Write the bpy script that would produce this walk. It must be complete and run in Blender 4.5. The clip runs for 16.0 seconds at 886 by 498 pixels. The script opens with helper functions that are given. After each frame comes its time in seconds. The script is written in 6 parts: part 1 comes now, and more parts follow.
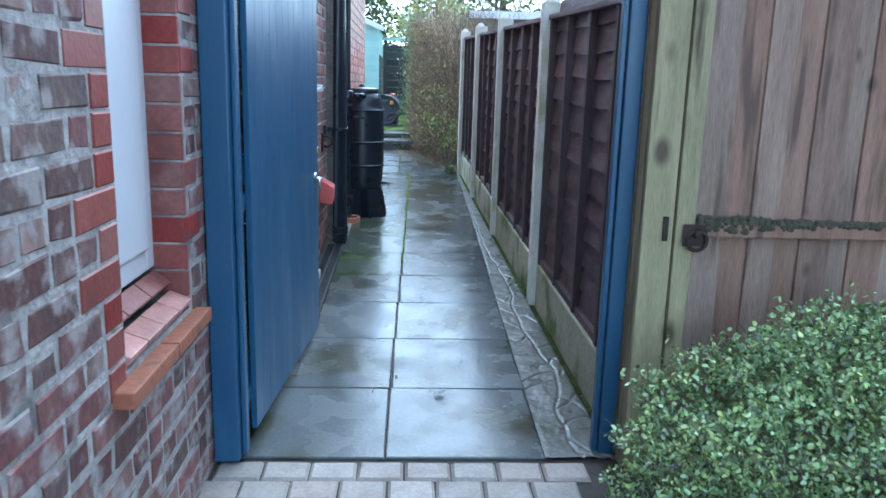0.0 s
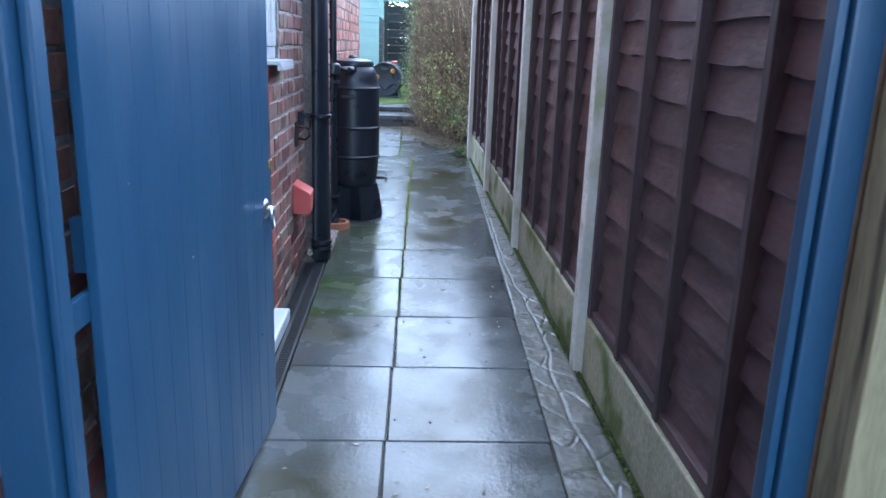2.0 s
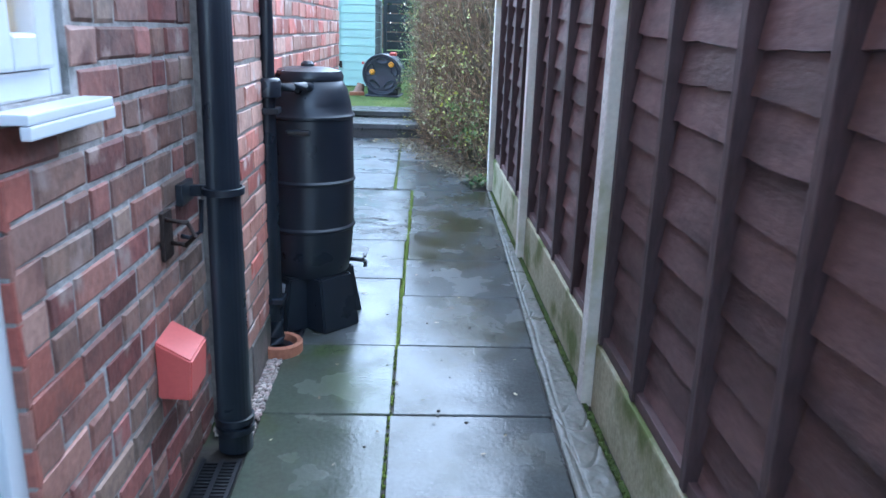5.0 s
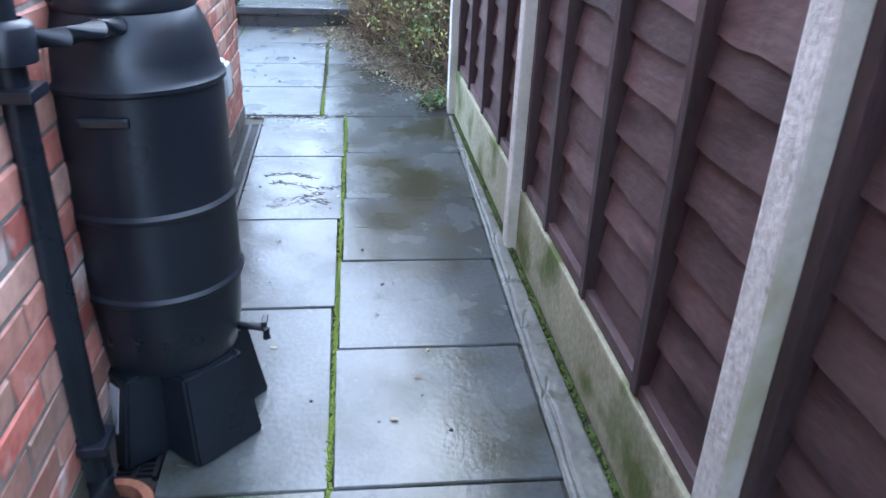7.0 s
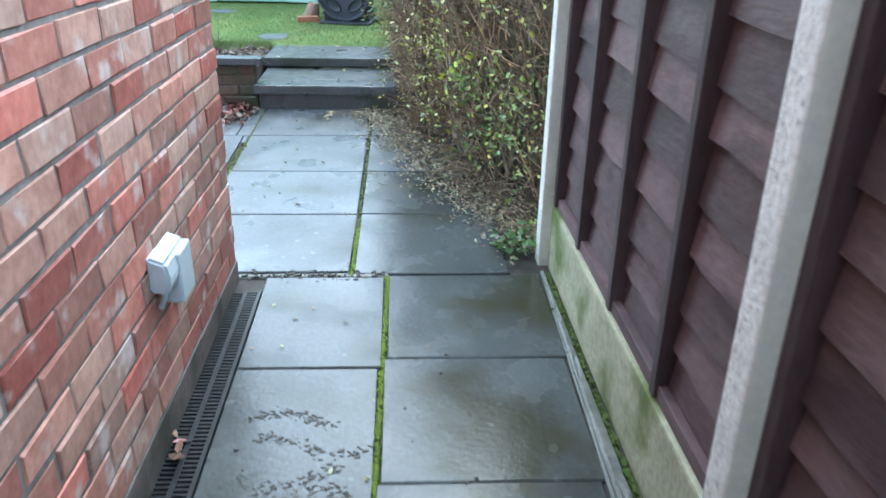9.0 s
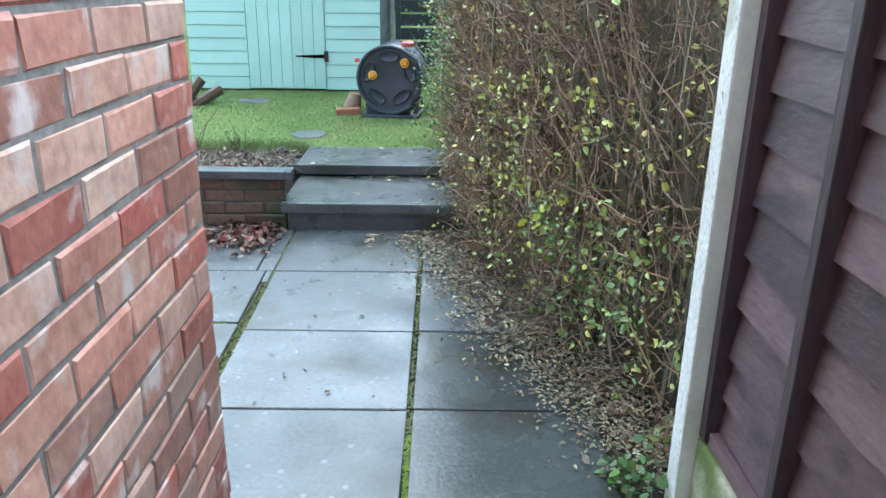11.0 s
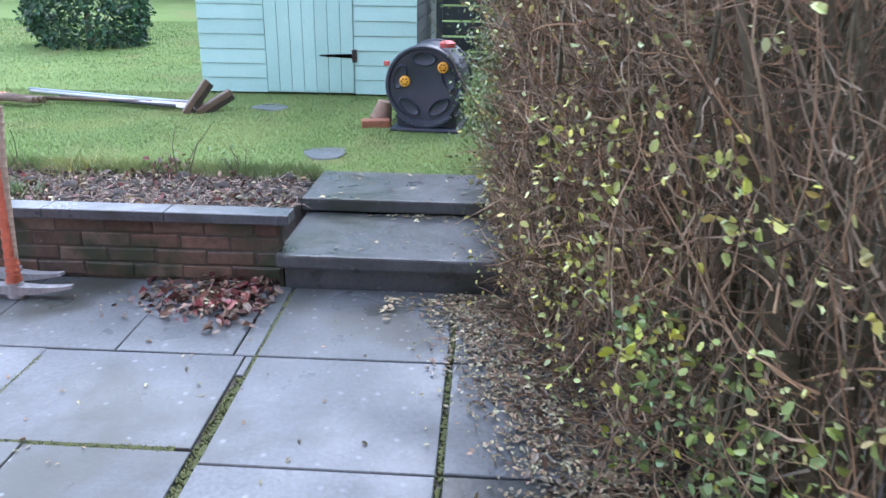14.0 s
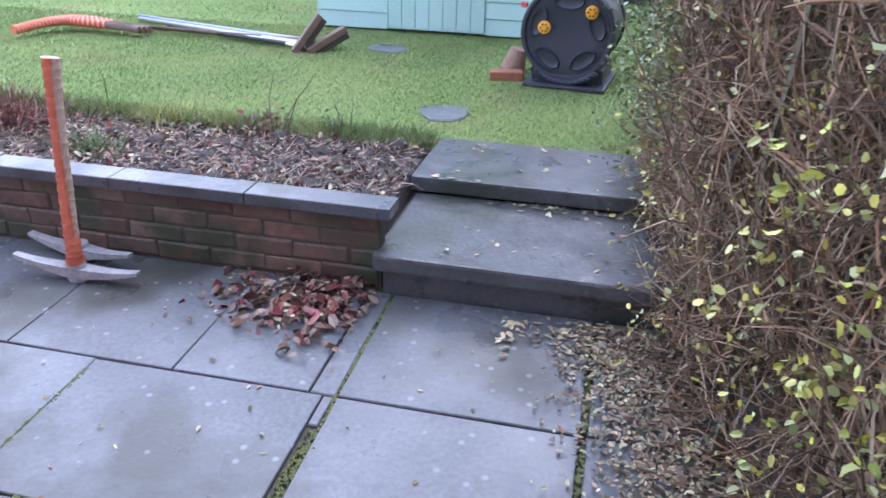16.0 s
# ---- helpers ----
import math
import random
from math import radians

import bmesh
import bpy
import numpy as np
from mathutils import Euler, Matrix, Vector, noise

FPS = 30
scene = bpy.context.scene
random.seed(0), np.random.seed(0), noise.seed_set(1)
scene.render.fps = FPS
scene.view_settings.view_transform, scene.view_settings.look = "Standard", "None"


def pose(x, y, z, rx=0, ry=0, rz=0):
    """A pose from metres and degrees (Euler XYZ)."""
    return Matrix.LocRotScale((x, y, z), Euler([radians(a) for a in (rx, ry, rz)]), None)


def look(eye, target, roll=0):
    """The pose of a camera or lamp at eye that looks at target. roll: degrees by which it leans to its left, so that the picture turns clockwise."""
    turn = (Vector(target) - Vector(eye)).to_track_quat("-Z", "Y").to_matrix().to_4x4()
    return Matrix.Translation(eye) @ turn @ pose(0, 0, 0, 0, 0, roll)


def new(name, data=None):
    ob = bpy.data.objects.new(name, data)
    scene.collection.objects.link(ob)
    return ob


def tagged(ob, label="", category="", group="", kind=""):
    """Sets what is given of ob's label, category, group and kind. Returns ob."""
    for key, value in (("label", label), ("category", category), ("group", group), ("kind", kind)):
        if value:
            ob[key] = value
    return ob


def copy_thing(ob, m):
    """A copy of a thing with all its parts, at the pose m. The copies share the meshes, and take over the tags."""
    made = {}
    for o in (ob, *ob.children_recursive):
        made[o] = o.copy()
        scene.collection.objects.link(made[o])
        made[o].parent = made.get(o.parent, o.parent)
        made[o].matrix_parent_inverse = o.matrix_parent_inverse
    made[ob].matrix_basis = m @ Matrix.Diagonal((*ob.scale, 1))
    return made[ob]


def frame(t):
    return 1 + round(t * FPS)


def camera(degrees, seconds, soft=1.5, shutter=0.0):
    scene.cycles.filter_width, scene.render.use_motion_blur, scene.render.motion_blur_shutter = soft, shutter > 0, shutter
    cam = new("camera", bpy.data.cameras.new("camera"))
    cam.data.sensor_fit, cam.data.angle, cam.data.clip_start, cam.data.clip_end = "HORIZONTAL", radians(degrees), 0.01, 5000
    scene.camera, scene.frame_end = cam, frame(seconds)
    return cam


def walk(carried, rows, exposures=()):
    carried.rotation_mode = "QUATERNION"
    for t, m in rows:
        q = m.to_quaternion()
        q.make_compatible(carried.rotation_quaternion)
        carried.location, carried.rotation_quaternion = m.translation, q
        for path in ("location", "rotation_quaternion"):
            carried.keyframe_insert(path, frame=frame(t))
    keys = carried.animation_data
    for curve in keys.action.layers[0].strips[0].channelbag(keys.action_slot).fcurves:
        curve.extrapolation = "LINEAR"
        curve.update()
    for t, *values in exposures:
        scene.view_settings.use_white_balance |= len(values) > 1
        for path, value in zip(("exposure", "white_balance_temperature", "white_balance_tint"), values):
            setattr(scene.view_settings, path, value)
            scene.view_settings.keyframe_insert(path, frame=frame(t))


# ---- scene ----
cam = camera(60.4, 16.0, shutter=0.3)
METRES, EYE, TILT, LEAN, TURN = 10.1, 1.39, -0.3, 0.0, -2.8
ROWS = [
    (0.0, 0.0, 0.0, 0.0, 0.32, -11.94, -1.52),
    (0.5, 0.0019, 0.0302, 0.0034, 0.76, -12.99, -1.5),
    (1.0, -0.0069, 0.0645, 0.0038, 0.4, -13.81, -1.73),
    (1.5, -0.0072, 0.0989, 0.0039, 0.22, -14.28, -1.91),
    (2.0, -0.005, 0.1369, 0.0068, 0.66, -14.61, -1.83),
    (2.5, -0.0117, 0.177, 0.0077, -0.16, -14.8, -1.9),
    (3.0, -0.011, 0.2137, 0.0073, 0.08, -14.98, -1.76),
    (3.5, -0.0067, 0.2512, 0.0095, 0.32, -15.24, -1.62),
    (4.0, -0.0135, 0.2883, 0.0111, 0.43, -15.21, -1.6),
    (4.5, -0.0117, 0.3241, 0.0116, 1.05, -14.94, -1.49),
    (4.7, -0.0105, 0.3425, 0.0135, 1.24, -15.1, -1.68),
    (6.8, -0.0207, 0.5218, 0.0196, -2.79, -25.36, -2.14),
    (7.0, -0.0198, 0.5377, 0.0209, -3.54, -26.08, -2.09),
    (7.5, -0.0161, 0.5782, 0.0195, -4.0, -27.05, -1.86),
    (8.0, -0.0173, 0.6199, 0.0217, -3.63, -26.5, -1.62),
    (8.5, -0.0241, 0.6624, 0.0251, -2.75, -24.99, -1.62),
    (9.0, -0.0253, 0.7058, 0.0236, 0.08, -23.86, -1.08),
    (9.5, -0.0301, 0.7454, 0.0256, 1.55, -22.7, -1.02),
    (10.0, -0.0364, 0.7824, 0.0302, 2.87, -21.14, -0.89),
    (10.2, -0.0377, 0.7948, 0.0312, 3.06, -20.72, -0.7),
    (12.3, -0.0453, 0.8235, 0.0335, 2.45, -18.35, -0.62),
    (12.5, -0.0453, 0.8313, 0.0326, 2.6, -18.41, -0.48),
    (13.0, -0.0425, 0.8521, 0.0309, 3.24, -18.72, -0.52),
    (13.5, -0.0393, 0.8828, 0.0339, 5.15, -19.26, -0.49),
    (14.0, -0.0457, 0.9136, 0.0327, 6.33, -20.2, -0.76),
    (14.5, -0.0519, 0.9393, 0.0345, 8.22, -21.37, -0.62),
    (15.0, -0.0539, 0.9676, 0.0352, 10.09, -22.62, -0.47),
    (15.5, -0.0571, 0.9813, 0.035, 12.54, -24.12, -0.72),
    (16.0, -0.0627, 0.9869, 0.0345, 15.99, -25.81, -1.31),
]
walk(cam, [(t, pose(0, 0, EYE, TILT, LEAN, TURN) @ pose(METRES * x, METRES * y, METRES * z, 90 + pitch, roll, yaw)) for t, x, y, z, yaw, pitch, roll in ROWS], exposures=[(0.0, 2.42, 4900, -2), (1.0, 2.42, 4900, 1), (2.0, 2.58, 4980, 7), (3.2, 2.48, 5050, 6), (4.5, 2.66, 4900, 3), (7.0, 2.93, 5150, 8), (9.0, 2.75, 5400, -3), (10.0, 2.62, 5500, -5), (12.5, 2.52, 5600, 4), (16.0, 2.42, 5550, 23)])

# ---- world, sun and exposure ----
world = bpy.data.worlds.new("sky")
scene.world = world
world.use_nodes = True
wn = world.node_tree.nodes
sky = wn.new("ShaderNodeTexSky")
sky.sky_type, sky.sun_disc = "NISHITA", False
sky.sun_elevation, sky.sun_rotation = radians(53), radians(16)
sky.air_density, sky.dust_density, sky.ozone_density = 1.0, 1.0, 1.0
hsv = wn.new("ShaderNodeHueSaturation")
hsv.inputs["Saturation"].default_value = 0.45
world.node_tree.links.new(sky.outputs[0], hsv.inputs["Color"])
world.node_tree.links.new(hsv.outputs[0], wn["Background"].inputs["Color"])
wn["Background"].inputs["Strength"].default_value = 0.15
sun_data = bpy.data.lights.new("sun", "SUN")
sun_data.energy, sun_data.angle, sun_data.color = 0.5, radians(120), (1.0, 0.98, 0.95)
sun = new("sun", sun_data)
sun.matrix_world = look((0, 0, 0), (-0.165, -0.575, -0.8))

# ---- small builders ----
SLOPE, GATE_Y = 0.0332, 2.58


def gz(y):
    """Height of the rising path at y."""
    return SLOPE * (min(y, 24.0) - GATE_Y)


def lawn_z(y):
    return gz(y) + 0.195


def fx(y):
    """Face of the fence posts at y."""
    return 0.80 - (y - 2.7) * 0.01986


def mesh(name, verts, faces, mat, smooth=False):
    me = bpy.data.meshes.new(name)
    me.from_pydata(verts, [], faces)
    me.materials.append(mat)
    if smooth:
        me.polygons.foreach_set("use_smooth", [True] * len(me.polygons))
    me.update()
    return me


def part(name, bm, material, parent, label="", smooth=False):
    me = bpy.data.meshes.new(name)
    bmesh.ops.recalc_face_normals(bm, faces=bm.faces)
    bm.to_mesh(me)
    bm.free()
    me.materials.append(material)
    if smooth:
        me.polygons.foreach_set("use_smooth", [True] * len(me.polygons))
        me.set_sharp_from_angle(angle=radians(38))
    ob = new(name, me)
    ob.parent = parent
    return tagged(ob, label) if label else ob


def thing(name, label, category, m=None, group="", kind=""):
    ob = new(name)
    ob.empty_display_size = 0.1
    if m is not None:
        ob.matrix_world = m
    return tagged(ob, label, category, group, kind)


def box(bm, x0, x1, y0, y1, z0, z1, bevel=0.0, m=None):
    vs = [bm.verts.new(v) for v in ((x0, y0, z0), (x1, y0, z0), (x1, y1, z0), (x0, y1, z0), (x0, y0, z1), (x1, y0, z1), (x1, y1, z1), (x0, y1, z1))]
    fs = [bm.faces.new([vs[i] for i in f]) for f in ((3, 2, 1, 0), (4, 5, 6, 7), (0, 1, 5, 4), (1, 2, 6, 5), (2, 3, 7, 6), (3, 0, 4, 7))]
    if bevel:
        es = {e for f in fs for e in f.edges}
        r = bmesh.ops.bevel(bm, geom=list(es), offset=bevel, segments=2, affect="EDGES", profile=0.6)
        vs = list({v for f in r["faces"] for v in f.verts} | {v for v in vs if v.is_valid})
    if m is not None:
        bmesh.ops.transform(bm, matrix=m, verts=[v for v in vs if v.is_valid])
    return bm


def boxes(*rows, bevel=0.0):
    bm = bmesh.new()
    for r in rows:
        box(bm, *r, bevel=bevel)
    return bm


def lathe(profile, seg=40, bm=None, m=None):
    """Turns (radius, height) pairs about z."""
    bm = bm or bmesh.new()
    rings = []
    for r, z in profile:
        if r < 1e-5:
            rings.append([bm.verts.new((0, 0, z))])
        else:
            rings.append([bm.verts.new((r * math.cos(2 * math.pi * i / seg), r * math.sin(2 * math.pi * i / seg), z)) for i in range(seg)])
    for a, b in zip(rings, rings[1:]):
        for i in range(seg):
            j = (i + 1) % seg
            q = [a[i % len(a)], a[j % len(a)], b[j % len(b)], b[i % len(b)]]
            q = list(dict.fromkeys(q))
            if len(q) > 2:
                bm.faces.new(q)
    if m is not None:
        bmesh.ops.transform(bm, matrix=m, verts=[v for r in rings for v in r])
    return bm


def tube(points, radii, seg=10, bm=None, cap=True):
    """A round bar through points."""
    bm = bm or bmesh.new()
    pts = [Vector(p) for p in points]
    if not isinstance(radii, (list, tuple)):
        radii = [radii] * len(pts)
    rings = []
    up = Vector((0.13, 0.07, 1))
    for i, p in enumerate(pts):
        d = (pts[min(i + 1, len(pts) - 1)] - pts[max(i - 1, 0)]).normalized()
        if abs(d.dot(up.normalized())) > 0.95:
            up = Vector((1, 0.1, 0.05))
        a = d.cross(up).normalized()
        b = d.cross(a)
        up = b.cross(d) if b.cross(d).length > 0.1 else up
        rings.append([bm.verts.new(p + radii[i] * (math.cos(2 * math.pi * k / seg) * a + math.sin(2 * math.pi * k / seg) * b)) for k in range(seg)])
    for r, s in zip(rings, rings[1:]):
        for k in range(seg):
            bm.faces.new((r[k], r[(k + 1) % seg], s[(k + 1) % seg], s[k]))
    if cap:
        bm.faces.new(rings[0][::-1])
        bm.faces.new(rings[-1])
    return bm


def ring(center, normal, radius, thick, seg=24, sides=8, bm=None):
    n = Vector(normal).normalized()
    a = n.orthogonal().normalized()
    b = n.cross(a)
    c = Vector(center)
    bm = bm or bmesh.new()
    rows = []
    for i in range(seg):
        t = 2 * math.pi * i / seg
        out = math.cos(t) * a + math.sin(t) * b
        rows.append([bm.verts.new(c + out * (radius + thick * math.cos(2 * math.pi * k / sides)) + n * thick * math.sin(2 * math.pi * k / sides)) for k in range(sides)])
    for i in range(seg):
        r, s = rows[i], rows[(i + 1) % seg]
        for k in range(sides):
            bm.faces.new((r[k], r[(k + 1) % sides], s[(k + 1) % sides], s[k]))
    return bm


# ---- materials ----
def surface(name, a, b, scale=4.0, rough=0.7, bump=0.2, fine=60.0, stain=None, stain_scale=1.2, stain_at=0.55, vary=0.0, rough2=None, metal=0.0,
            stretch=(1, 1, 1), local=False, coat=0.0, hue=0.0, trans=0.0, spec=0.5, island=False, dist=0.004, speck=0.35):
    """A painted, stony or woody surface: two tones mixed at two scales, stains, fine relief."""
    m = bpy.data.materials.new(name)
    m.use_nodes = True
    n, ln = m.node_tree.nodes, m.node_tree.links
    p = n["Principled BSDF"]
    if local:
        pos = n.new("ShaderNodeTexCoord").outputs["Object"]
    else:
        pos = n.new("ShaderNodeNewGeometry").outputs["Position"]
    mp = n.new("ShaderNodeMapping")
    mp.inputs["Scale"].default_value = stretch
    ln.new(pos, mp.inputs["Vector"])

    def noise_tex(s, detail=4.0, off=None):
        t = n.new("ShaderNodeTexNoise")
        t.inputs["Scale"].default_value, t.inputs["Detail"].default_value = s, detail
        ln.new(mp.outputs[0], t.inputs["Vector"])
        return t.outputs["Fac"]

    def ramp(src, lo, hi):
        r = n.new("ShaderNodeMapRange")
        r.inputs["From Min"].default_value, r.inputs["From Max"].default_value = lo, hi
        ln.new(src, r.inputs["Value"])
        return r.outputs[0]

    def mix(fac, c1, c2, mode="MIX"):
        x = n.new("ShaderNodeMix")
        x.data_type, x.blend_type = "RGBA", mode
        for sock, v in ((x.inputs["Factor"], fac), (x.inputs["A"], c1), (x.inputs["B"], c2)):
            if isinstance(v, (int, float)):
                sock.default_value = v
            elif isinstance(v, tuple):
                sock.default_value = (*v, 1)
            else:
                ln.new(v, sock)
        return x.outputs["Result"]

    big = ramp(noise_tex(scale), 0.3, 0.7)
    small = noise_tex(fine, 6.0)
    col = mix(big, a, b)
    grain = ramp(small, 0.25, 0.75)
    col = mix(speck, col, mix(grain, tuple(c * 0.55 for c in a), tuple(min(1, c * 1.35) for c in b)))
    if vary or hue:
        if island:
            rnd = n.new("ShaderNodeNewGeometry").outputs["Random Per Island"]
        else:
            rnd = n.new("ShaderNodeObjectInfo").outputs["Random"]
        h = n.new("ShaderNodeHueSaturation")
        ln.new(ramp_range(n, ln, rnd, 1 - vary, 1 + vary), h.inputs["Value"])
        if hue:
            sep = n.new("ShaderNodeMath")
            sep.operation, sep.inputs[1].default_value = "MULTIPLY", 7.31
            ln.new(rnd, sep.inputs[0])
            fr = n.new("ShaderNodeMath")
            fr.operation = "FRACT"
            ln.new(sep.outputs[0], fr.inputs[0])
            ln.new(ramp_range(n, ln, fr.outputs[0], 0.5 - hue, 0.5 + hue), h.inputs["Hue"])
            ln.new(ramp_range(n, ln, fr.outputs[0], 1.15, 0.75), h.inputs["Saturation"])
        ln.new(col, h.inputs["Color"])
        col = h.outputs[0]
    if stain:
        st = ramp(noise_tex(stain_scale, 5.0), stain_at, stain_at + 0.12)
        col = mix(st, col, stain)
    ln.new(col, p.inputs["Base Color"])
    if rough2 is None:
        rough2 = rough
    rr = n.new("ShaderNodeMapRange")
    rr.inputs["From Min"].default_value, rr.inputs["From Max"].default_value = 0.35, 0.65
    rr.inputs["To Min"].default_value, rr.inputs["To Max"].default_value = rough, rough2
    ln.new(noise_tex(scale * 1.7, 5.0), rr.inputs["Value"])
    ln.new(rr.outputs[0], p.inputs["Roughness"])
    p.inputs["Metallic"].default_value = metal
    p.inputs["Specular IOR Level"].default_value = spec
    if coat:
        p.inputs["Coat Weight"].default_value, p.inputs["Coat Roughness"].default_value = coat, 0.08
    if trans:
        p.inputs["Transmission Weight"].default_value = trans
    if bump:
        bp = n.new("ShaderNodeBump")
        bp.inputs["Strength"].default_value, bp.inputs["Distance"].default_value = bump, dist
        add = n.new("ShaderNodeMath")
        ln.new(small, add.inputs[0])
        ln.new(noise_tex(fine * 0.22, 3.0), add.inputs[1])
        ln.new(add.outputs[0], bp.inputs["Height"])
        ln.new(bp.outputs[0], p.inputs["Normal"])
    return m


def ramp_range(n, ln, src, lo, hi):
    r = n.new("ShaderNodeMapRange")
    r.inputs["To Min"].default_value, r.inputs["To Max"].default_value = lo, hi
    ln.new(src, r.inputs["Value"])
    return r.outputs[0]


SLAB_ALGAE = surface("green_wet_slab", (0.055, 0.066, 0.045), (0.095, 0.106, 0.085), 2.6, 0.1, 0.3, 60, stain=(0.04, 0.058, 0.016), stain_scale=2.4, stain_at=0.44, vary=0.12, rough2=0.34, dist=0.003)
SLAB = surface("wet_concrete_slab", (0.06, 0.067, 0.066), (0.096, 0.104, 0.103), 2.6, 0.13, 0.3, 60, stain=(0.046, 0.046, 0.028), stain_scale=1.9, stain_at=0.5, vary=0.18, rough2=0.34, spec=0.42, dist=0.003)
PATIO = surface("damp_patio_slab", (0.085, 0.096, 0.102), (0.155, 0.166, 0.176), 2.2, 0.22, 0.3, 60, stain=(0.062, 0.066, 0.056), stain_scale=1.7, stain_at=0.5, vary=0.16, rough2=0.5, dist=0.003)
COPING = surface("wet_coping_stone", (0.06, 0.068, 0.075), (0.115, 0.124, 0.134), 3.0, 0.25, 0.4, 60, stain=(0.05, 0.054, 0.05), stain_scale=4, stain_at=0.55, vary=0.15, rough2=0.5)
STEP = surface("dark_step_stone", (0.045, 0.05, 0.052), (0.1, 0.106, 0.11), 5.0, 0.25, 0.5, 55, stain=(0.042, 0.05, 0.04), stain_at=0.5, stain_scale=2.2, rough2=0.55)
CRAZY = surface("rough_wet_concrete", (0.1, 0.102, 0.09), (0.19, 0.185, 0.16), 7.0, 0.25, 0.7, 45, stain=(0.06, 0.072, 0.034), stain_scale=3, stain_at=0.55, rough2=0.5)
BLOCK = surface("block_paver", (0.26, 0.22, 0.19), (0.36, 0.31, 0.27), 8.0, 0.4, 0.4, 70, vary=0.2, hue=0.02, rough2=0.7)
SOIL = surface("dark_wet_soil", (0.03, 0.026, 0.02), (0.06, 0.05, 0.04), 9.0, 0.75, 1.0, 40, stain=(0.05, 0.07, 0.02), stain_scale=4, stain_at=0.55)
BED = surface("mulched_soil", (0.02, 0.017, 0.014), (0.05, 0.042, 0.035), 14.0, 0.8, 1.0, 30)
LAWN = surface("lawn_turf", (0.13, 0.2, 0.058), (0.2, 0.27, 0.1), 1.2, 0.95, 0.6, 50, stain=(0.2, 0.22, 0.09), stain_scale=2, stain_at=0.55, spec=0.08)
GRASS = surface("grass_blade", (0.12, 0.195, 0.055), (0.23, 0.3, 0.115), 0.9, 0.55, 0.0, 6, vary=0.14, hue=0.015, island=True, stain=(0.3, 0.34, 0.13), stain_scale=1.3, stain_at=0.52, spec=0.2)
MOSS = surface("bright_moss", (0.085, 0.135, 0.012), (0.18, 0.24, 0.025), 20, 0.9, 1.0, 150)
OLD_BRICK = surface("old_weathered_brick", (0.07, 0.042, 0.042), (0.2, 0.097, 0.083), 11.0, 0.7, 1.0, 40, stain=(0.26, 0.23, 0.22), stain_scale=12, stain_at=0.51, vary=0.45, hue=0.02)
SIDE_BRICK = surface("brown_weathered_brick", (0.1, 0.055, 0.045), (0.25, 0.125, 0.09), 9.0, 0.65, 1.0, 40, stain=(0.3, 0.22, 0.19), stain_scale=8, stain_at=0.57, vary=0.5, hue=0.025)
RED_BRICK = surface("smooth_red_brick", (0.175, 0.043, 0.033), (0.24, 0.066, 0.049), 9.0, 0.5, 0.3, 70, vary=0.15, hue=0.008, stain=(0.13, 0.04, 0.035), stain_at=0.58, stain_scale=6)
SIDE_RED = surface("worn_red_brick", (0.19, 0.075, 0.055), (0.31, 0.13, 0.095), 9.0, 0.55, 0.6, 50, vary=0.3, hue=0.012, stain=(0.13, 0.065, 0.055), stain_at=0.55, stain_scale=7)
NEW_BRICK = surface("orange_red_brick", (0.36, 0.135, 0.095), (0.55, 0.275, 0.2), 10.0, 0.55, 0.8, 35, stain=(0.62, 0.5, 0.45), stain_scale=9, stain_at=0.57, vary=0.34, hue=0.016)
GARDEN_BRICK = surface("dark_garden_brick", (0.095, 0.07, 0.05), (0.2, 0.135, 0.095), 7.0, 0.6, 1.0, 30, stain=(0.045, 0.056, 0.03), stain_scale=3.5, stain_at=0.47, vary=0.35, hue=0.02)
MOSSY_MORTAR = surface("mossy_mortar", (0.04, 0.042, 0.03), (0.1, 0.095, 0.075), 15, 0.9, 0.9, 50)
MORTAR = surface("pale_mortar", (0.19, 0.182, 0.175), (0.38, 0.365, 0.35), 9, 0.9, 1.0, 30, stain=(0.13, 0.13, 0.12), stain_scale=6, stain_at=0.55, dist=0.012)
MORTAR_DARK = surface("grey_mortar", (0.15, 0.135, 0.12), (0.28, 0.255, 0.23), 15, 0.9, 0.9, 50)
RENDER = surface("dirty_cement_plinth", (0.12, 0.1, 0.088), (0.2, 0.165, 0.145), 7, 0.6, 0.7, 40, stain=(0.06, 0.062, 0.045), stain_scale=4, stain_at=0.48)
HOUSE = surface("far_brickwork", (0.3, 0.13, 0.1), (0.38, 0.18, 0.14), 8, 0.8, 0.4, 50)
BLUE = surface("blue_gloss_paint", (0.021, 0.07, 0.142), (0.03, 0.09, 0.178), 3.0, 0.3, 0.14, 120, rough2=0.45, stretch=(1, 1, 0.25), stain=(0.015, 0.06, 0.14), stain_scale=5, stain_at=0.6, speck=0.15)
UPVC = surface("white_upvc", (0.56, 0.59, 0.62), (0.62, 0.65, 0.68), 3, 0.25, 0.02, 100, speck=0.04)
DARK_WOOD = surface("dark_brown_fence_stain", (0.069, 0.042, 0.043), (0.158, 0.1, 0.1), 3.0, 0.48, 0.6, 30, vary=0.32, rough2=0.68, spec=0.45, stretch=(1, 0.6, 2.0), stain=(0.052, 0.033, 0.034), stain_scale=2.6, stain_at=0.55, speck=0.28)
POST = surface("rough_concrete_post", (0.6, 0.58, 0.53), (0.8, 0.78, 0.72), 9.0, 0.8, 0.6, 60, stain=(0.48, 0.48, 0.36), stain_scale=5, stain_at=0.58, dist=0.009)
